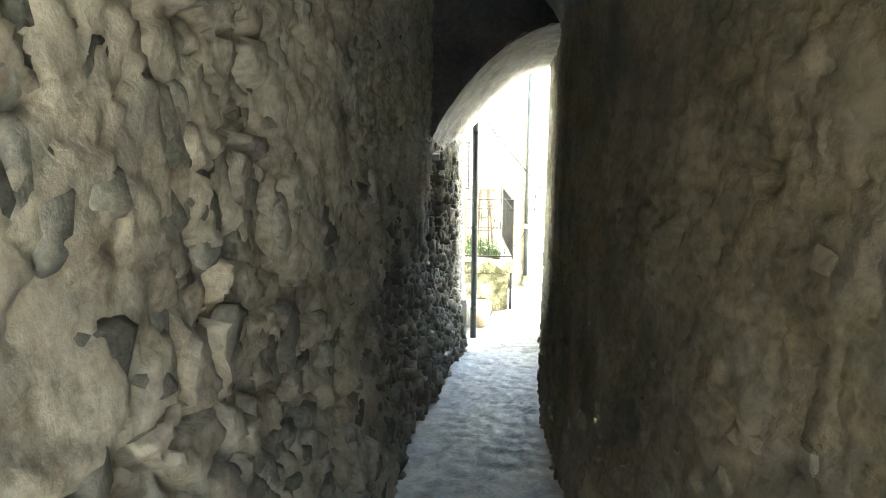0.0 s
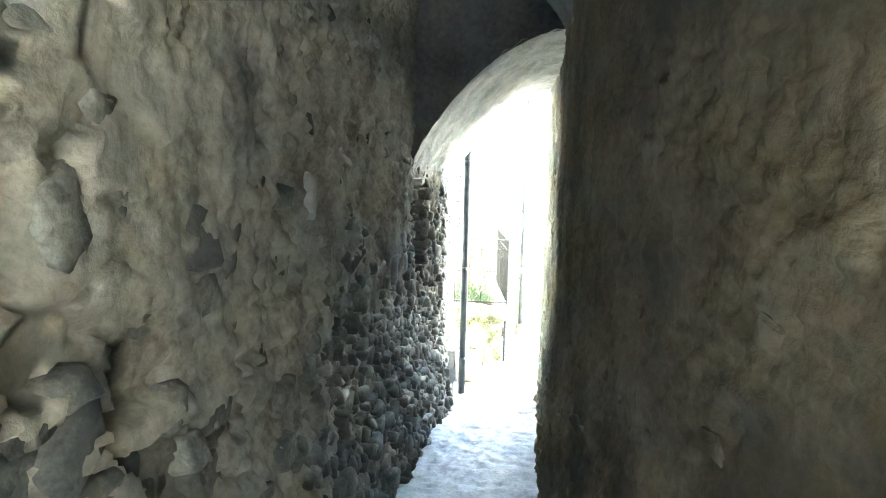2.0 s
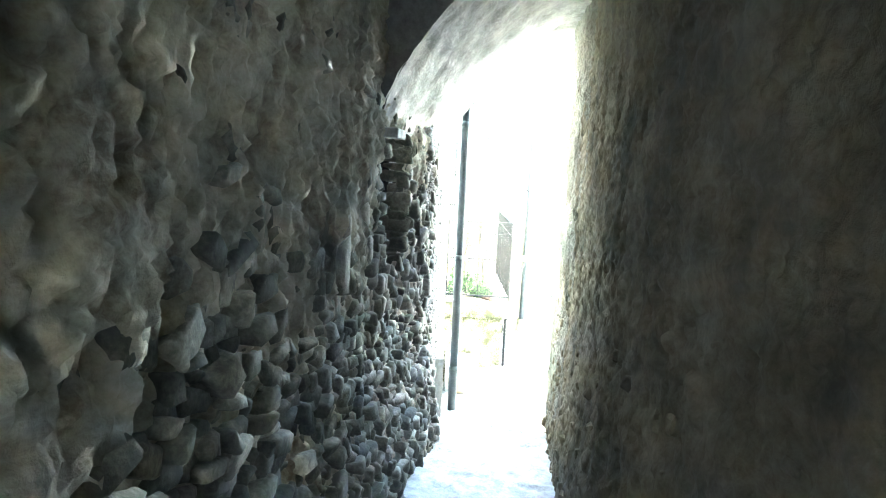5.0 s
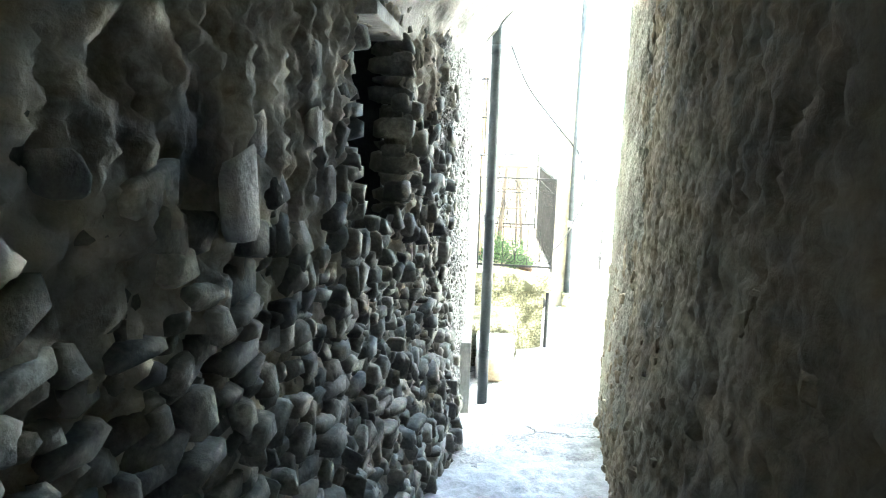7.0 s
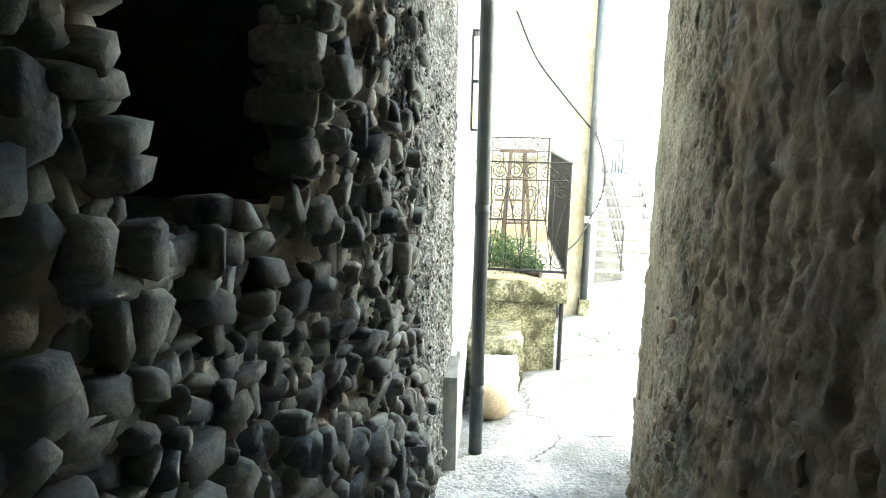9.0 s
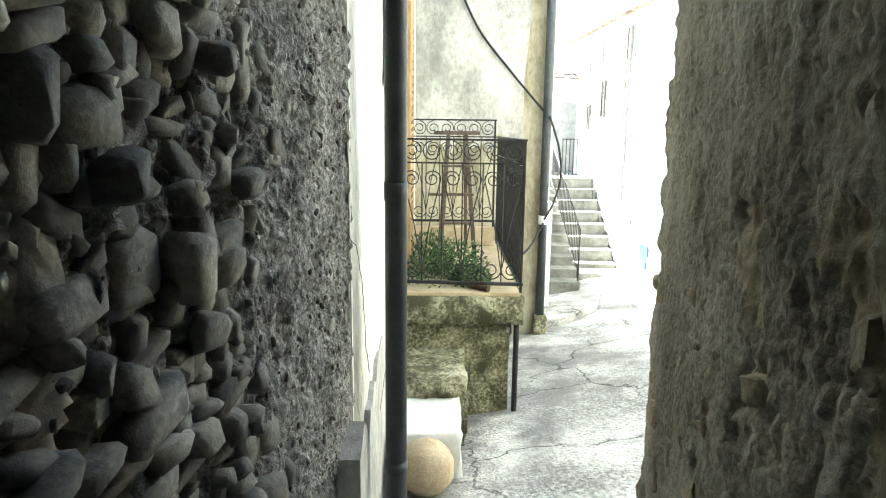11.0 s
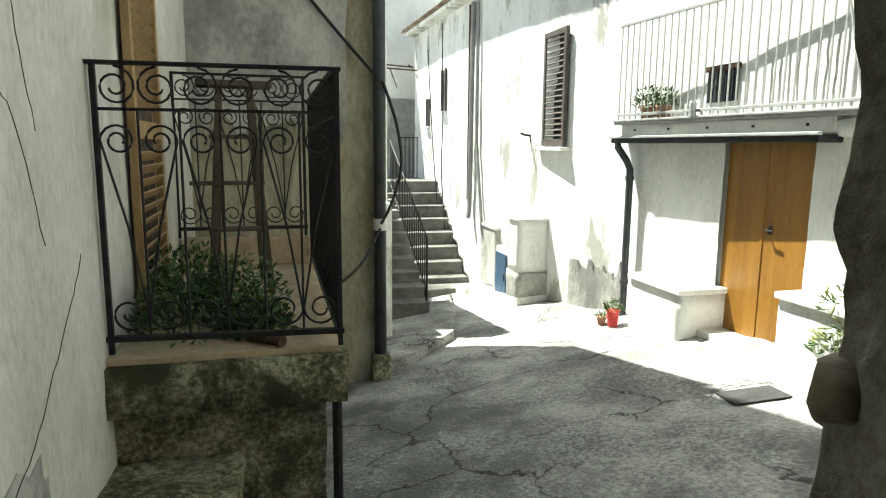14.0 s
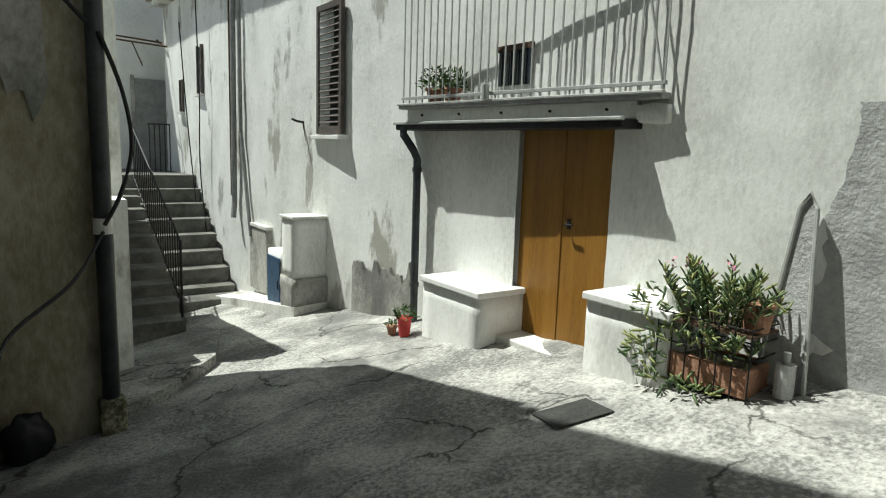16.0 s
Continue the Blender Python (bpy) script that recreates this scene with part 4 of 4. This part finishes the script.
vs_ = [(5.385 - 0.107 * (y - 17.5), y, -2.15 + d * 1.3) for y, d in top] + [(5.385 - 0.107 * (y - 17.5), y, -3.0) for y in (18.75, 17.55)]
f = bm.faces.new([bm.verts.new(v) for v in vs_])
r = bmesh.ops.extrude_face_region(bm, geom=[f])
bmesh.ops.translate(bm, vec=(-0.035, 0, 0), verts=[v for v in r["geom"] if isinstance(v, bmesh.types.BMVert)])
part("bare_base", bm, GREYWALL, wall_lane, "bare rough grey base of the wall")
wall_end = tagged(part("wall_lane_end", box(2.0, 28.0, -3.8, 6, 28.4, 3.4), WHITE), "white house wall above the landing", "wall", kind="structure")
door2 = thing("door_2", pose(4.28, 27.93, -1.36), "pale grey door at the landing", "door", kind="structure")
part("door_leaf", box(0, 0, 0, 0.85, 0.06, 2.05, 0.01), GREYPIPE, door2)
part("door_frame", box(-0.07, -0.02, 0, 0, 0.06, 2.12, 0.006), GREYWALL, door2)
awning = thing("awning_frame", pose(4.05, 26.9, 1.32), "thin rusty awning frame over the landing", "awning")
part("bar", tube([(-0.4, 0, 0.05), (0.75, 0, 0.0)], 0.02, sides=6), RUST, awning)
part("bar", tube([(-0.4, 0.5, 0.2), (0.75, 0.5, 0.14)], 0.02, sides=6), RUST, awning)
part("bar", tube([(0.7, 0, 0.0), (0.72, 0.9, 0.24)], 0.02, sides=6), RUST, awning)
part("bar", tube([(0.05, 0, 0.03), (0.4, 0.9, -0.35)], 0.014, sides=6), RUST, awning)

# tiled eave of the lane house
eave = thing("roof_eave", pose(0, 0, 0), "clay tile eave of the lane house", "roof", kind="structure")
bm = bmesh.new()
q = [(along(LANE, y) - 0.26, y) for y in (17.55, 19.0, 20.5, 23.0, 27.3)] + [(9, 27.3), (9, 17.55)]
lowv = [bm.verts.new((x, y, 2.18)) for x, y in q]
topv = [bm.verts.new((x, y, 2.26)) for x, y in q]
bm.faces.new(lowv[::-1])
bm.faces.new(topv)
for i in range(7):
    bm.faces.new((lowv[i], lowv[(i + 1) % 7], topv[(i + 1) % 7], topv[i]))
part("board", bm, OLDWHITE, eave)
for k in range(50):
    y = 17.7 + k * 0.195
    x = along(LANE, y) - 0.32
    bm = bmesh.new()
    n = 7
    a = [[bm.verts.new((x + d * 1.1, y + (0.085 - 0.01 * d) * math.cos(math.pi * i / (n - 1)), 2.27 + 0.3 * d + 0.075 * math.sin(math.pi * i / (n - 1)))) for i in range(n)] for d in (0, 1)]
    for i in range(n - 1):
        bm.faces.new((a[0][i], a[0][i + 1], a[1][i + 1], a[1][i]))
    r = bmesh.ops.solidify(bm, geom=bm.faces[:], thickness=0.014)
    part("tile", bm, TILE, eave)


def shutter_leaf(name, x, y0, y1, z0, z1, slats, label):
    s = thing(name, pose(x, y0, z0), label, "shutter")
    w, h = y1 - y0, z1 - z0
    part("stile", box(-0.03, 0, 0, 0.02, 0.07, h, 0.004), SHUTTER, s)
    part("stile", box(-0.03, w - 0.07, 0, 0.02, w, h, 0.004), SHUTTER, s)
    part("head", box(-0.028, 0.07, h - 0.08, 0.018, w - 0.07, h, 0.004), SHUTTER, s)
    part("foot", box(-0.028, 0.07, 0, 0.018, w - 0.07, 0.1, 0.004), SHUTTER, s)
    # Near-black sheet paints the shade behind the slats.
    part("back", box(0.021, 0.02, 0.02, 0.03, w - 0.02, h - 0.02), DARK, s)
    d = (h - 0.2) / slats
    for k in range(slats):
        part("slat", box(-0.026, 0.07, -0.004, 0.026, w - 0.07, 0.004, m=Matrix.Translation((-0.004, 0, 0.12 + (k + 0.5) * d)) @ Matrix.Rotation(-0.75, 4, "Y")), SHUTTER, s)
    return s


shutter_leaf("window_shutter", 5.185, 18.98, 19.73, -0.55, 1.08, 18, "closed dark brown louvred window shutter")
tagged(part("window_sill", box(5.10, 18.92, -0.62, 5.3, 19.8, -0.565, 0.008), MARBLE), "pale stone sill below the shutter", "sill", kind="structure")

meter = thing("masonry_box", pose(0, 0, 0), "weathered whitewashed masonry box against the wall", "box")
rough_block(4.72, 19.46, -2.45, 5.26, 19.84, -1.66, 0.1, 0.01, 31, "upper_body", WHITE, meter)
rough_block(4.70, 19.43, -3.3, 5.26, 19.86, -2.45, 0.1, 0.018, 33, "lower_body", GREYWALL, meter, "bare weathered lower half")
part("coping", box(4.69, 19.43, -1.66, 5.26, 19.87, -1.625, 0.008), MARBLE, meter)
cab = thing("meter_cabinet", pose(0, 0, 0), "small white cabinet with a blue metal door", "cabinet")
rough_block(4.80, 20.05, -3.3, 5.16, 20.62, -2.20, 0.1, 0.008, 35, "body", WHITE, cab)
dr = part("door", box(4.765, 20.10, -3.05, 4.79, 20.58, -2.28, 0.004), BLUE, cab, "dark blue metal door")
part("hinge", tube([(4.76, 20.14, -2.72), (4.76, 20.14, -2.6)], 0.01, sides=6), IRON, dr)
niche2 = thing("wall_hatch", pose(0, 0, 0), "grey-brown panel set in the wall base", "hatch")
part("panel", box(4.97, 21.2, -3.05, 5.1, 22.0, -2.02, 0.01), GREYWALL, niche2)
part("frame", box(4.95, 21.16, -2.02, 5.1, 22.04, -1.97, 0.005), MARBLE, niche2)
bm = bmesh.new()
q = [(19.4, 4.70), (20.6, 4.62), (21.9, 4.5), (22.6, 4.42)]
prev = None
for y, x in q:
    z = floor_z(x, y)
    ring = [bm.verts.new(p) for p in ((x, y, z - 0.2), (x, y, z + 0.13), (along(LANE, y) + 0.1, y, z + 0.16), (along(LANE, y) + 0.1, y, z - 0.2))]
    if prev:
        for i in range(3):
            bm.faces.new((prev[i], prev[i + 1], ring[i + 1], ring[i]))
    else:
        bm.faces.new(ring)
    prev = ring
bm.faces.new(prev[::-1])
tagged(part("kerb", bm, OLDWHITE), "low worn kerb along the lane wall", "kerb", kind="structure")
tagged(part("pavement", box(3.9, 22.0, -3.7, 4.95, 22.52, -3.22, 0.03), STEPST), "stone slab at the foot of the sunlit steps", "pavement", kind="structure")

twin = thing("wall_pipes", pose(0, 0, 0), "pair of grey pipes running up the white wall", "pipe")
part("pipe", tube([(4.92, 22.55, 2.1), (4.90, 22.55, -1.7), (4.86, 22.5, -1.95)], 0.045, sides=10), GREYPIPE, twin)
part("pipe", tube([(4.94, 22.3, 2.1), (4.94, 22.28, -0.5), (4.96, 21.9, -2.2)], 0.03, sides=10), GREYPIPE, twin)
part("pipe", tube([(4.93, 22.8, 2.1), (4.93, 22.8, -1.6)], 0.02, sides=8), RUST, twin)
for y0, y1, z0, z1, nm in ((24.35, 24.7, 0.2, 1.1, "small_window"), (25.7, 25.95, -0.1, 0.55, "small_window")):
    w = thing("window_slit", pose(along(LANE, y0) - 0.03, y0, z0), "small dark slit window with a wooden frame", "window", "slit windows", kind="structure")
    part("pane", box(0.0, 0.03, 0.03, 0.05, y1 - y0 - 0.03, z1 - z0 - 0.03), GLASS, w)
    for a in ((0, 0, 0.05, z1 - z0), (y1 - y0 - 0.05, 0, y1 - y0, z1 - z0)):
        part("window_frame", box(-0.02, a[0], a[1], 0.04, a[2], a[3], 0.004), SHUTTER, w)
    part("window_sill", box(-0.06, -0.03, -0.04, 0.04, y1 - y0 + 0.03, 0.0, 0.004), MARBLE, w)
cable([(4.74, 24.2, 2.0), (4.75, 24.1, 0.2), (4.76, 24.2, -1.2), (4.77, 23.8, -2.6)], 0.012, "thin cable down the white wall")
cable([(4.70, 25.3, 1.6), (4.72, 24.9, -0.4), (4.74, 24.3, -2.4)], 0.012, "thin cable down the white wall")
tap = thing("wall_tap", pose(5.17, 20.1, -0.4), "old iron tap bracket on the white wall", "tap")
part("arm", tube([(0.05, 0, 0), (-0.14, 0, 0.02), (-0.2, 0.02, 0.05)], 0.016, sides=8), IRON, tap)
part("rod", tube([(-0.05, 0, 0.0), (0.0, -0.14, -0.55)], 0.008, sides=6), RUST, tap)
# Thin dark rectangle laid flat on the sloping paving.
tagged(part("manhole_cover", box(-0.2, -0.16, 0, 0.2, 0.16, 0.006), DARK, m=Matrix.Translation((4.46, 14.2, floor_z(4.46, 14.2) + 0.008)) @ Euler((-0.13, -0.15, -0.25)).to_matrix().to_4x4()), "thin dark plate on the yard paving", "cover")

# planter with succulents by the bench
rack = thing("planter", pose(5.27, 13.78, floor_z(5.27, 13.78), 0, 0, 4), "terracotta trough with a wire rack of succulents", "planter")
box_bm = bmesh.new()
for a in ((-0.17, -0.28, -0.14, 0.28), (0.14, -0.28, 0.17, 0.28), (-0.14, -0.28, 0.14, -0.25), (-0.14, 0.25, 0.14, 0.28)):
    box(a[0], a[1], 0.03, a[2], a[3], 0.2, 0.006, bm=box_bm)
part("trough", box_bm, TERRA, rack)
part("soil", box(-0.14, -0.25, 0.02, 0.14, 0.25, 0.16), MOSSY, rack)
for z in (0.27, 0.36, 0.45):
    part("wire", tube([(-0.19, -0.3, z), (-0.19, 0.3, z), (0.19, 0.3, z), (0.19, -0.3, z)], 0.006, sides=5, closed=True), IRON, rack)
for k in range(7):
    part("wire", tube([(-0.19, -0.3 + k * 0.1, 0.0), (-0.19, -0.3 + k * 0.1, 0.46)], 0.005, sides=5), IRON, rack)
for i, (x, y, z, sx, sy, sz, n) in enumerate([(0, 0.05, 0.42, 0.3, 0.30, 0.26, 130), (-0.1, 0.34, 0.42, 0.18, 0.2, 0.2, 50), (-0.06, -0.2, 0.5, 0.2, 0.2, 0.2, 60), (-0.2, 0.1, 0.25, 0.1, 0.3, 0.2, 60), (-0.18, 0.38, 0.08, 0.14, 0.14, 0.22, 100), (-0.22, 0.1, 0.0, 0.12, 0.3, 0.06, 70)]):
    o = new("foliage", mesh_from("foliage", *leaf_cloud(n, (x, y, z), (sx, sy, sz), 0.085, 0.0085, 80 + i, fat=True), SUCC, True))
    o.parent = rack
o = new("flowers", mesh_from("flowers", *leaf_cloud(24, (-0.05, 0.1, 0.72), (0.25, 0.3, 0.08), 0.03, 0.012, 95), FLOWER))
o.parent = rack
tagged(o, kind="stuff")


def shoot(base, lean, length, rnd, parent):
    """A curved stem with finger-shaped leaves crowded towards its tip."""
    base, lean = Vector(base), Vector(lean)
    pts = [base + lean * (f * length * 0.7) + Vector((0, 0, length * (f - 0.25 * f * f))) for f in (0, 0.25, 0.5, 0.75, 1)]
    st = part("stem", tube(pts, 0.006, sides=5), SUCC, parent)
    verts, faces = [], []
    for i in range(15):
        f = 0.35 + 0.65 * i / 14
        j = min(3, int(f * 4))
        c = pts[j].lerp(pts[j + 1], f * 4 - j)
        a = i * 2.4 + rnd.random()
        up = 0.5 + 0.9 * f
        d = Vector((math.cos(a), math.sin(a), up)).normalized()
        u = d.cross(Vector((0, 0.3, 1))).normalized()
        v = d.cross(u)
        L, w = rnd.uniform(0.05, 0.085), rnd.uniform(0.006, 0.009)
        k = len(verts)
        for g, q3 in ((0, 0.5), (0.4, 1.0), (0.85, 0.8)):
            verts += [c + d * L * g + (u * math.cos(t) + v * math.sin(t)) * w * q3 for t in (0, 1.57, 3.14, 4.71)]
        verts.append(c + d * L)
        for b4 in (0, 4):
            faces += [(k + b4 + n, k + b4 + (n + 1) % 4, k + b4 + 4 + (n + 1) % 4, k + b4 + 4 + n) for n in range(4)]
        faces += [(k + 8 + n, k + 8 + (n + 1) % 4, k + 12) for n in range(4)]
    o = new("leaves", mesh_from("leaves", verts, faces, SUCC, True))
    o.parent = st


rnd = random.Random(5)
for i in range(46):
    a = rnd.uniform(0, math.tau)
    q3 = rnd.random() ** 0.6
    low = i % 4 == 0
    shoot((0.14 * q3 * math.cos(a) - 0.03, 0.26 * q3 * math.sin(a), 0.2 if low else 0.42), (0.6 * q3 * math.cos(a) - 0.12, 0.6 * q3 * math.sin(a), -0.4 if low else 0.1), rnd.uniform(0.22, 0.42), rnd, rack)
bm = bmesh.new()
bmesh.ops.create_cone(bm, cap_ends=True, segments=18, radius1=0.07, radius2=0.095, depth=0.17, matrix=Matrix.Translation((-0.02, -0.24, 0.5)))
part("pot", bm, TERRA, rack)
bm = bmesh.new()
bmesh.ops.create_cone(bm, cap_ends=True, segments=18, radius1=0.07, radius2=0.1, depth=0.18, matrix=Matrix.Translation((-0.05, 0.24, 0.5)))
part("pot", bm, MARBLE, rack, "pale plastic pot")
part("shelf", box(-0.19, -0.3, 0.40, 0.19, 0.3, 0.415), RUST, rack)
plank = thing("pointed_board", pose(5.40, 13.30, floor_z(5.5, 13.4) - 0.01, 0, 6, 2), "grey pointed board leaning against the wall", "board")
bm = bmesh.new()
f = bm.faces.new([bm.verts.new((0, y, z)) for y, z in ((0.0, 0), (0.27, 0), (0.27, 0.05), (0.17, 1.08), (0.13, 1.16), (0.09, 1.08), (0.0, 0.05))])
r = bmesh.ops.extrude_face_region(bm, geom=[f])
bmesh.ops.translate(bm, vec=(0.03, 0, 0), verts=[v for v in r["geom"] if isinstance(v, bmesh.types.BMVert)])
part("board", bm, ROUGHGREY, plank)
part("edge_strip", tube([(-0.01, 0.28, 0.0), (-0.01, 0.18, 1.08), (-0.01, 0.13, 1.17), (-0.01, 0.08, 1.08), (-0.01, -0.01, 0.0)], 0.014, sides=6), GALV, plank)
jug = thing("bottle", pose(5.30, 13.36, floor_z(5.3, 13.36)), "cloudy plastic bottle standing by the board", "bottle")
bm = tube([(0, 0, 0), (0, 0, 0.02), (0, 0, 0.2)], 0.055, sides=14)
part("body", bm, GALV, jug)
part("neck", tube([(0, 0, 0.2), (0, 0, 0.27)], 0.022, sides=10), GALV, jug)
sack = bmesh.new()
bmesh.ops.create_icosphere(sack, subdivisions=3, radius=1)
for v in sack.verts:
    v.co = Vector((v.co.x * 0.16, v.co.y * 0.12, v.co.z * 0.27)) * (1 - 0.45 * max(0, v.co.z)) * (1 + 0.3 * grain(v.co, 1.3, 8) + 0.08 * grain(v.co, 5, 8))
tagged(part("rubbish_bag", sack, BLACKBAG, smooth=True, m=pose(1.67, 16.95, floor_z(1.67, 16.95) + 0.2)), "crumpled black plastic bag against the ochre wall", "bag")


# rubble stones of the tunnel wall
def stone_mesh(seed):
    rnd = random.Random(seed)
    bm = bmesh.new()
    bmesh.ops.create_icosphere(bm, subdivisions=2, radius=1)
    e = rnd.uniform(0.45, 0.8)
    cuts = [(Vector((rnd.gauss(0, 1), rnd.gauss(0, 1), rnd.gauss(0, 1))).normalized(), rnd.uniform(0.5, 0.8)) for _ in range(7)] + [(Vector((1, rnd.gauss(0, 0.2), rnd.gauss(0, 0.2))).normalized(), 0.6)]
    for v in bm.verts:
        c = v.co
        v.co = Vector([math.copysign(abs(a) ** e, a) for a in c]) * 0.85
        v.co *= 1 + 0.25 * grain(c, 0.9, seed * 3.3) + 0.05 * grain(c, 3, seed)
        for n, d in cuts:
            over = v.co.dot(n) - d
            if over > 0:
                v.co -= n * over
    me = bpy.data.meshes.new("stone")
    bm.to_mesh(me)
    bm.free()
    me.materials.append(STONE)
    me.polygons.foreach_set("use_smooth", [True] * len(me.polygons))
    return me


def block_mesh(seed):
    """An angular quarry stone: a skewed block with chipped edges."""
    rnd = random.Random(seed + 100)
    bm = bmesh.new()
    bmesh.ops.create_cube(bm, size=1.75)
    for v in bm.verts:
        v.co += Vector((rnd.uniform(-0.2, 0.2), rnd.uniform(-0.35, 0.35), rnd.uniform(-0.35, 0.35)))
    bmesh.ops.bevel(bm, geom=bm.edges[:], offset=rnd.uniform(0.22, 0.36), segments=1, affect="EDGES")
    bmesh.ops.triangulate(bm, faces=bm.faces[:])
    for v in bm.verts:
        v.co += Vector((rnd.uniform(-0.06, 0.06), rnd.uniform(-0.06, 0.06), rnd.uniform(-0.06, 0.06)))
    me = bpy.data.meshes.new("stone")
    bm.to_mesh(me)
    bm.free()
    me.materials.append(STONE)
    me.polygons.foreach_set("use_smooth", [True] * len(me.polygons))
    return me


STONES = [stone_mesh(i) for i in range(14)] + [block_mesh(i) for i in range(10)]
COORDS = [[v.co.copy() for v in me.vertices] for me in STONES]
FACES = [[tuple(p.vertices) for p in me.polygons] for me in STONES]
rnd = random.Random(21)
single, rest = [], []
h = 0.0
while h < 3.4:
    rise = rnd.uniform(0.045, 0.10)
    y = 0.4 + rnd.uniform(0, 0.2)
    while y < 10.6:
        big = 1.05 if y < 3.4 else 1.0
        w = rnd.choice((0.06, 0.08, 0.1, 0.12, 0.14, 0.18, 0.22)) * rnd.uniform(0.85, 1.15) * big
        yc = y + w / 2
        z = floor_z(0, yc) - 0.02 + h + rise / 2 + 0.03 * grain((yc, h, 0), 1.5)
        y += w
        near = stony(yc, z)
        chance = near * 1.1 + 0.12 * (1 - smooth01(9.0, 10.0, yc)) + 0.26 * (1 - smooth01(2.4, 3.8, yc)) * (1 if h < 2.2 else 0.4)
        m = 0.05
        if WIN[0] - m - w / 2 < yc < WIN[1] + m + w / 2 and WIN[2] - m - rise / 2 < z < WIN[3] + m + rise / 2:
            if not (yc < WIN[0] + 0.01 or yc > WIN[1] - 0.01 or z < WIN[2]):
                continue
        if rnd.random() > chance or z > 3.0:
            continue
        x = left_point(yc, z)[0]
        early = yc < 3.6
        proud = rnd.uniform(-0.045, -0.012) if early else rnd.uniform(-0.03, 0.025) + 0.022 * near - 0.02 * (1 - near)
        dep = rnd.uniform(0.05, 0.085) + 0.02 * near
        kind = rnd.randrange(14, 24) if early or rnd.random() < 0.6 else rnd.randrange(14)
        mt = Matrix.Translation((x - dep * 0.55 + proud, yc, z)) @ Euler((rnd.gauss(0, 0.22), rnd.gauss(0, 0.12), rnd.gauss(0, 0.12) - 0.1)).to_matrix().to_4x4() @ Matrix.Diagonal((dep, w * 0.62, rise * 0.70 * rnd.uniform(0.75, 1.4) * (1.3 if big > 1 else 1), 1))
        (single if 6.4 < yc < 9.2 and near > 0.5 else rest).append((kind, mt))
    h += rise
# stones lining the blind window
for yj in (WIN[0] - 0.03, WIN[1] + 0.04):
    z = WIN[2]
    while z < WIN[3]:
        hh = rnd.uniform(0.06, 0.13)
        rest.append((rnd.randrange(24), Matrix.Translation((along(LEFT, yj) - 0.12, yj + rnd.uniform(-0.015, 0.015), z + hh / 2)) @ Euler((rnd.gauss(0, 0.1), 0, rnd.gauss(0, 0.1))).to_matrix().to_4x4() @ Matrix.Diagonal((0.15, 0.08, hh * 0.6, 1))))
        z += hh
# pebbles in the render near the mouth
for _ in range(2600):
    y = rnd.uniform(9.2, 11.2)
    z = floor_z(0, y) + rnd.uniform(0, 3.0)
    r = rnd.uniform(0.005, 0.014) * (2.4 if rnd.random() < 0.05 else 1)
    rest.append((rnd.randrange(24), Matrix.Translation((left_point(y, z)[0] - r * 0.35, y, z)) @ Euler((rnd.gauss(0, 1), 0, rnd.gauss(0, 0.5))).to_matrix().to_4x4() @ Matrix.Diagonal((r * 0.7, r * 1.3, r, 1))))
rest += single[300:]
for k, mt in single[:300]:
    o = new("stone", STONES[k])
    o.parent = wall_west
    o.matrix_basis = mt
verts, faces = [], []
for k, mt in rest:
    b = len(verts)
    verts += [mt @ c for c in COORDS[k]]
    faces += [tuple(b + i for i in f) for f in FACES[k]]
o = new("stones", mesh_from("stones", verts, faces, STONE, True))
o.parent = wall_west
tagged(o, kind="stuff")

for y, z, sy, sz in ((4.14, 1.05, 0.04, 0.11), (7.16, 0.52, 0.09, 0.075), (7.33, 0.26, 0.055, 0.11), (6.62, 0.5, 0.05, 0.07), (6.45, 0.35, 0.09, 0.13), (8.95, -0.28, 0.075, 0.13)):
    o = new("stone", block_mesh(int(y * 40)))
    o.data.materials[0] = ARCHSTONE
    o.parent = wall_west
    o.matrix_basis = Matrix.Translation((left_point(y, z)[0] + 0.012, y, z)) @ Matrix.Diagonal((0.03, sy, sz, 1))
o = new("stone", stone_mesh(3))
o.data.materials[0] = BROWNWALL
o.parent = wall_east
o.matrix_basis = Matrix.Translation((1.84, 11.12, -0.86)) @ Matrix.Diagonal((0.055, 0.05, 0.06, 1))
verts, faces = [], []
for _ in range(420):
    y = rnd.uniform(0.3, 11.0)
    hh = rnd.random() ** 2 * 1.6
    z = floor_z(0.8, y) + hh
    f = floor_z(0.8, y) - 0.15
    x = right_at(y, (z - f) / (3.3 - f))[0]
    r = rnd.uniform(0.015, 0.06)
    mt = Matrix.Translation((x + r * 0.25, y, z)) @ Euler((rnd.gauss(0, 0.5), 0, rnd.gauss(0, 0.3))).to_matrix().to_4x4() @ Matrix.Diagonal((r * 0.6, r * 1.3, r, 1))
    k = rnd.randrange(24)
    b = len(verts)
    verts += [mt @ c for c in COORDS[k]]
    faces += [tuple(b + i for i in f) for f in FACES[k]]
o = new("stones", mesh_from("stones", verts, faces, BROWNWALL, False))
o.parent = wall_east
tagged(o, kind="stuff")
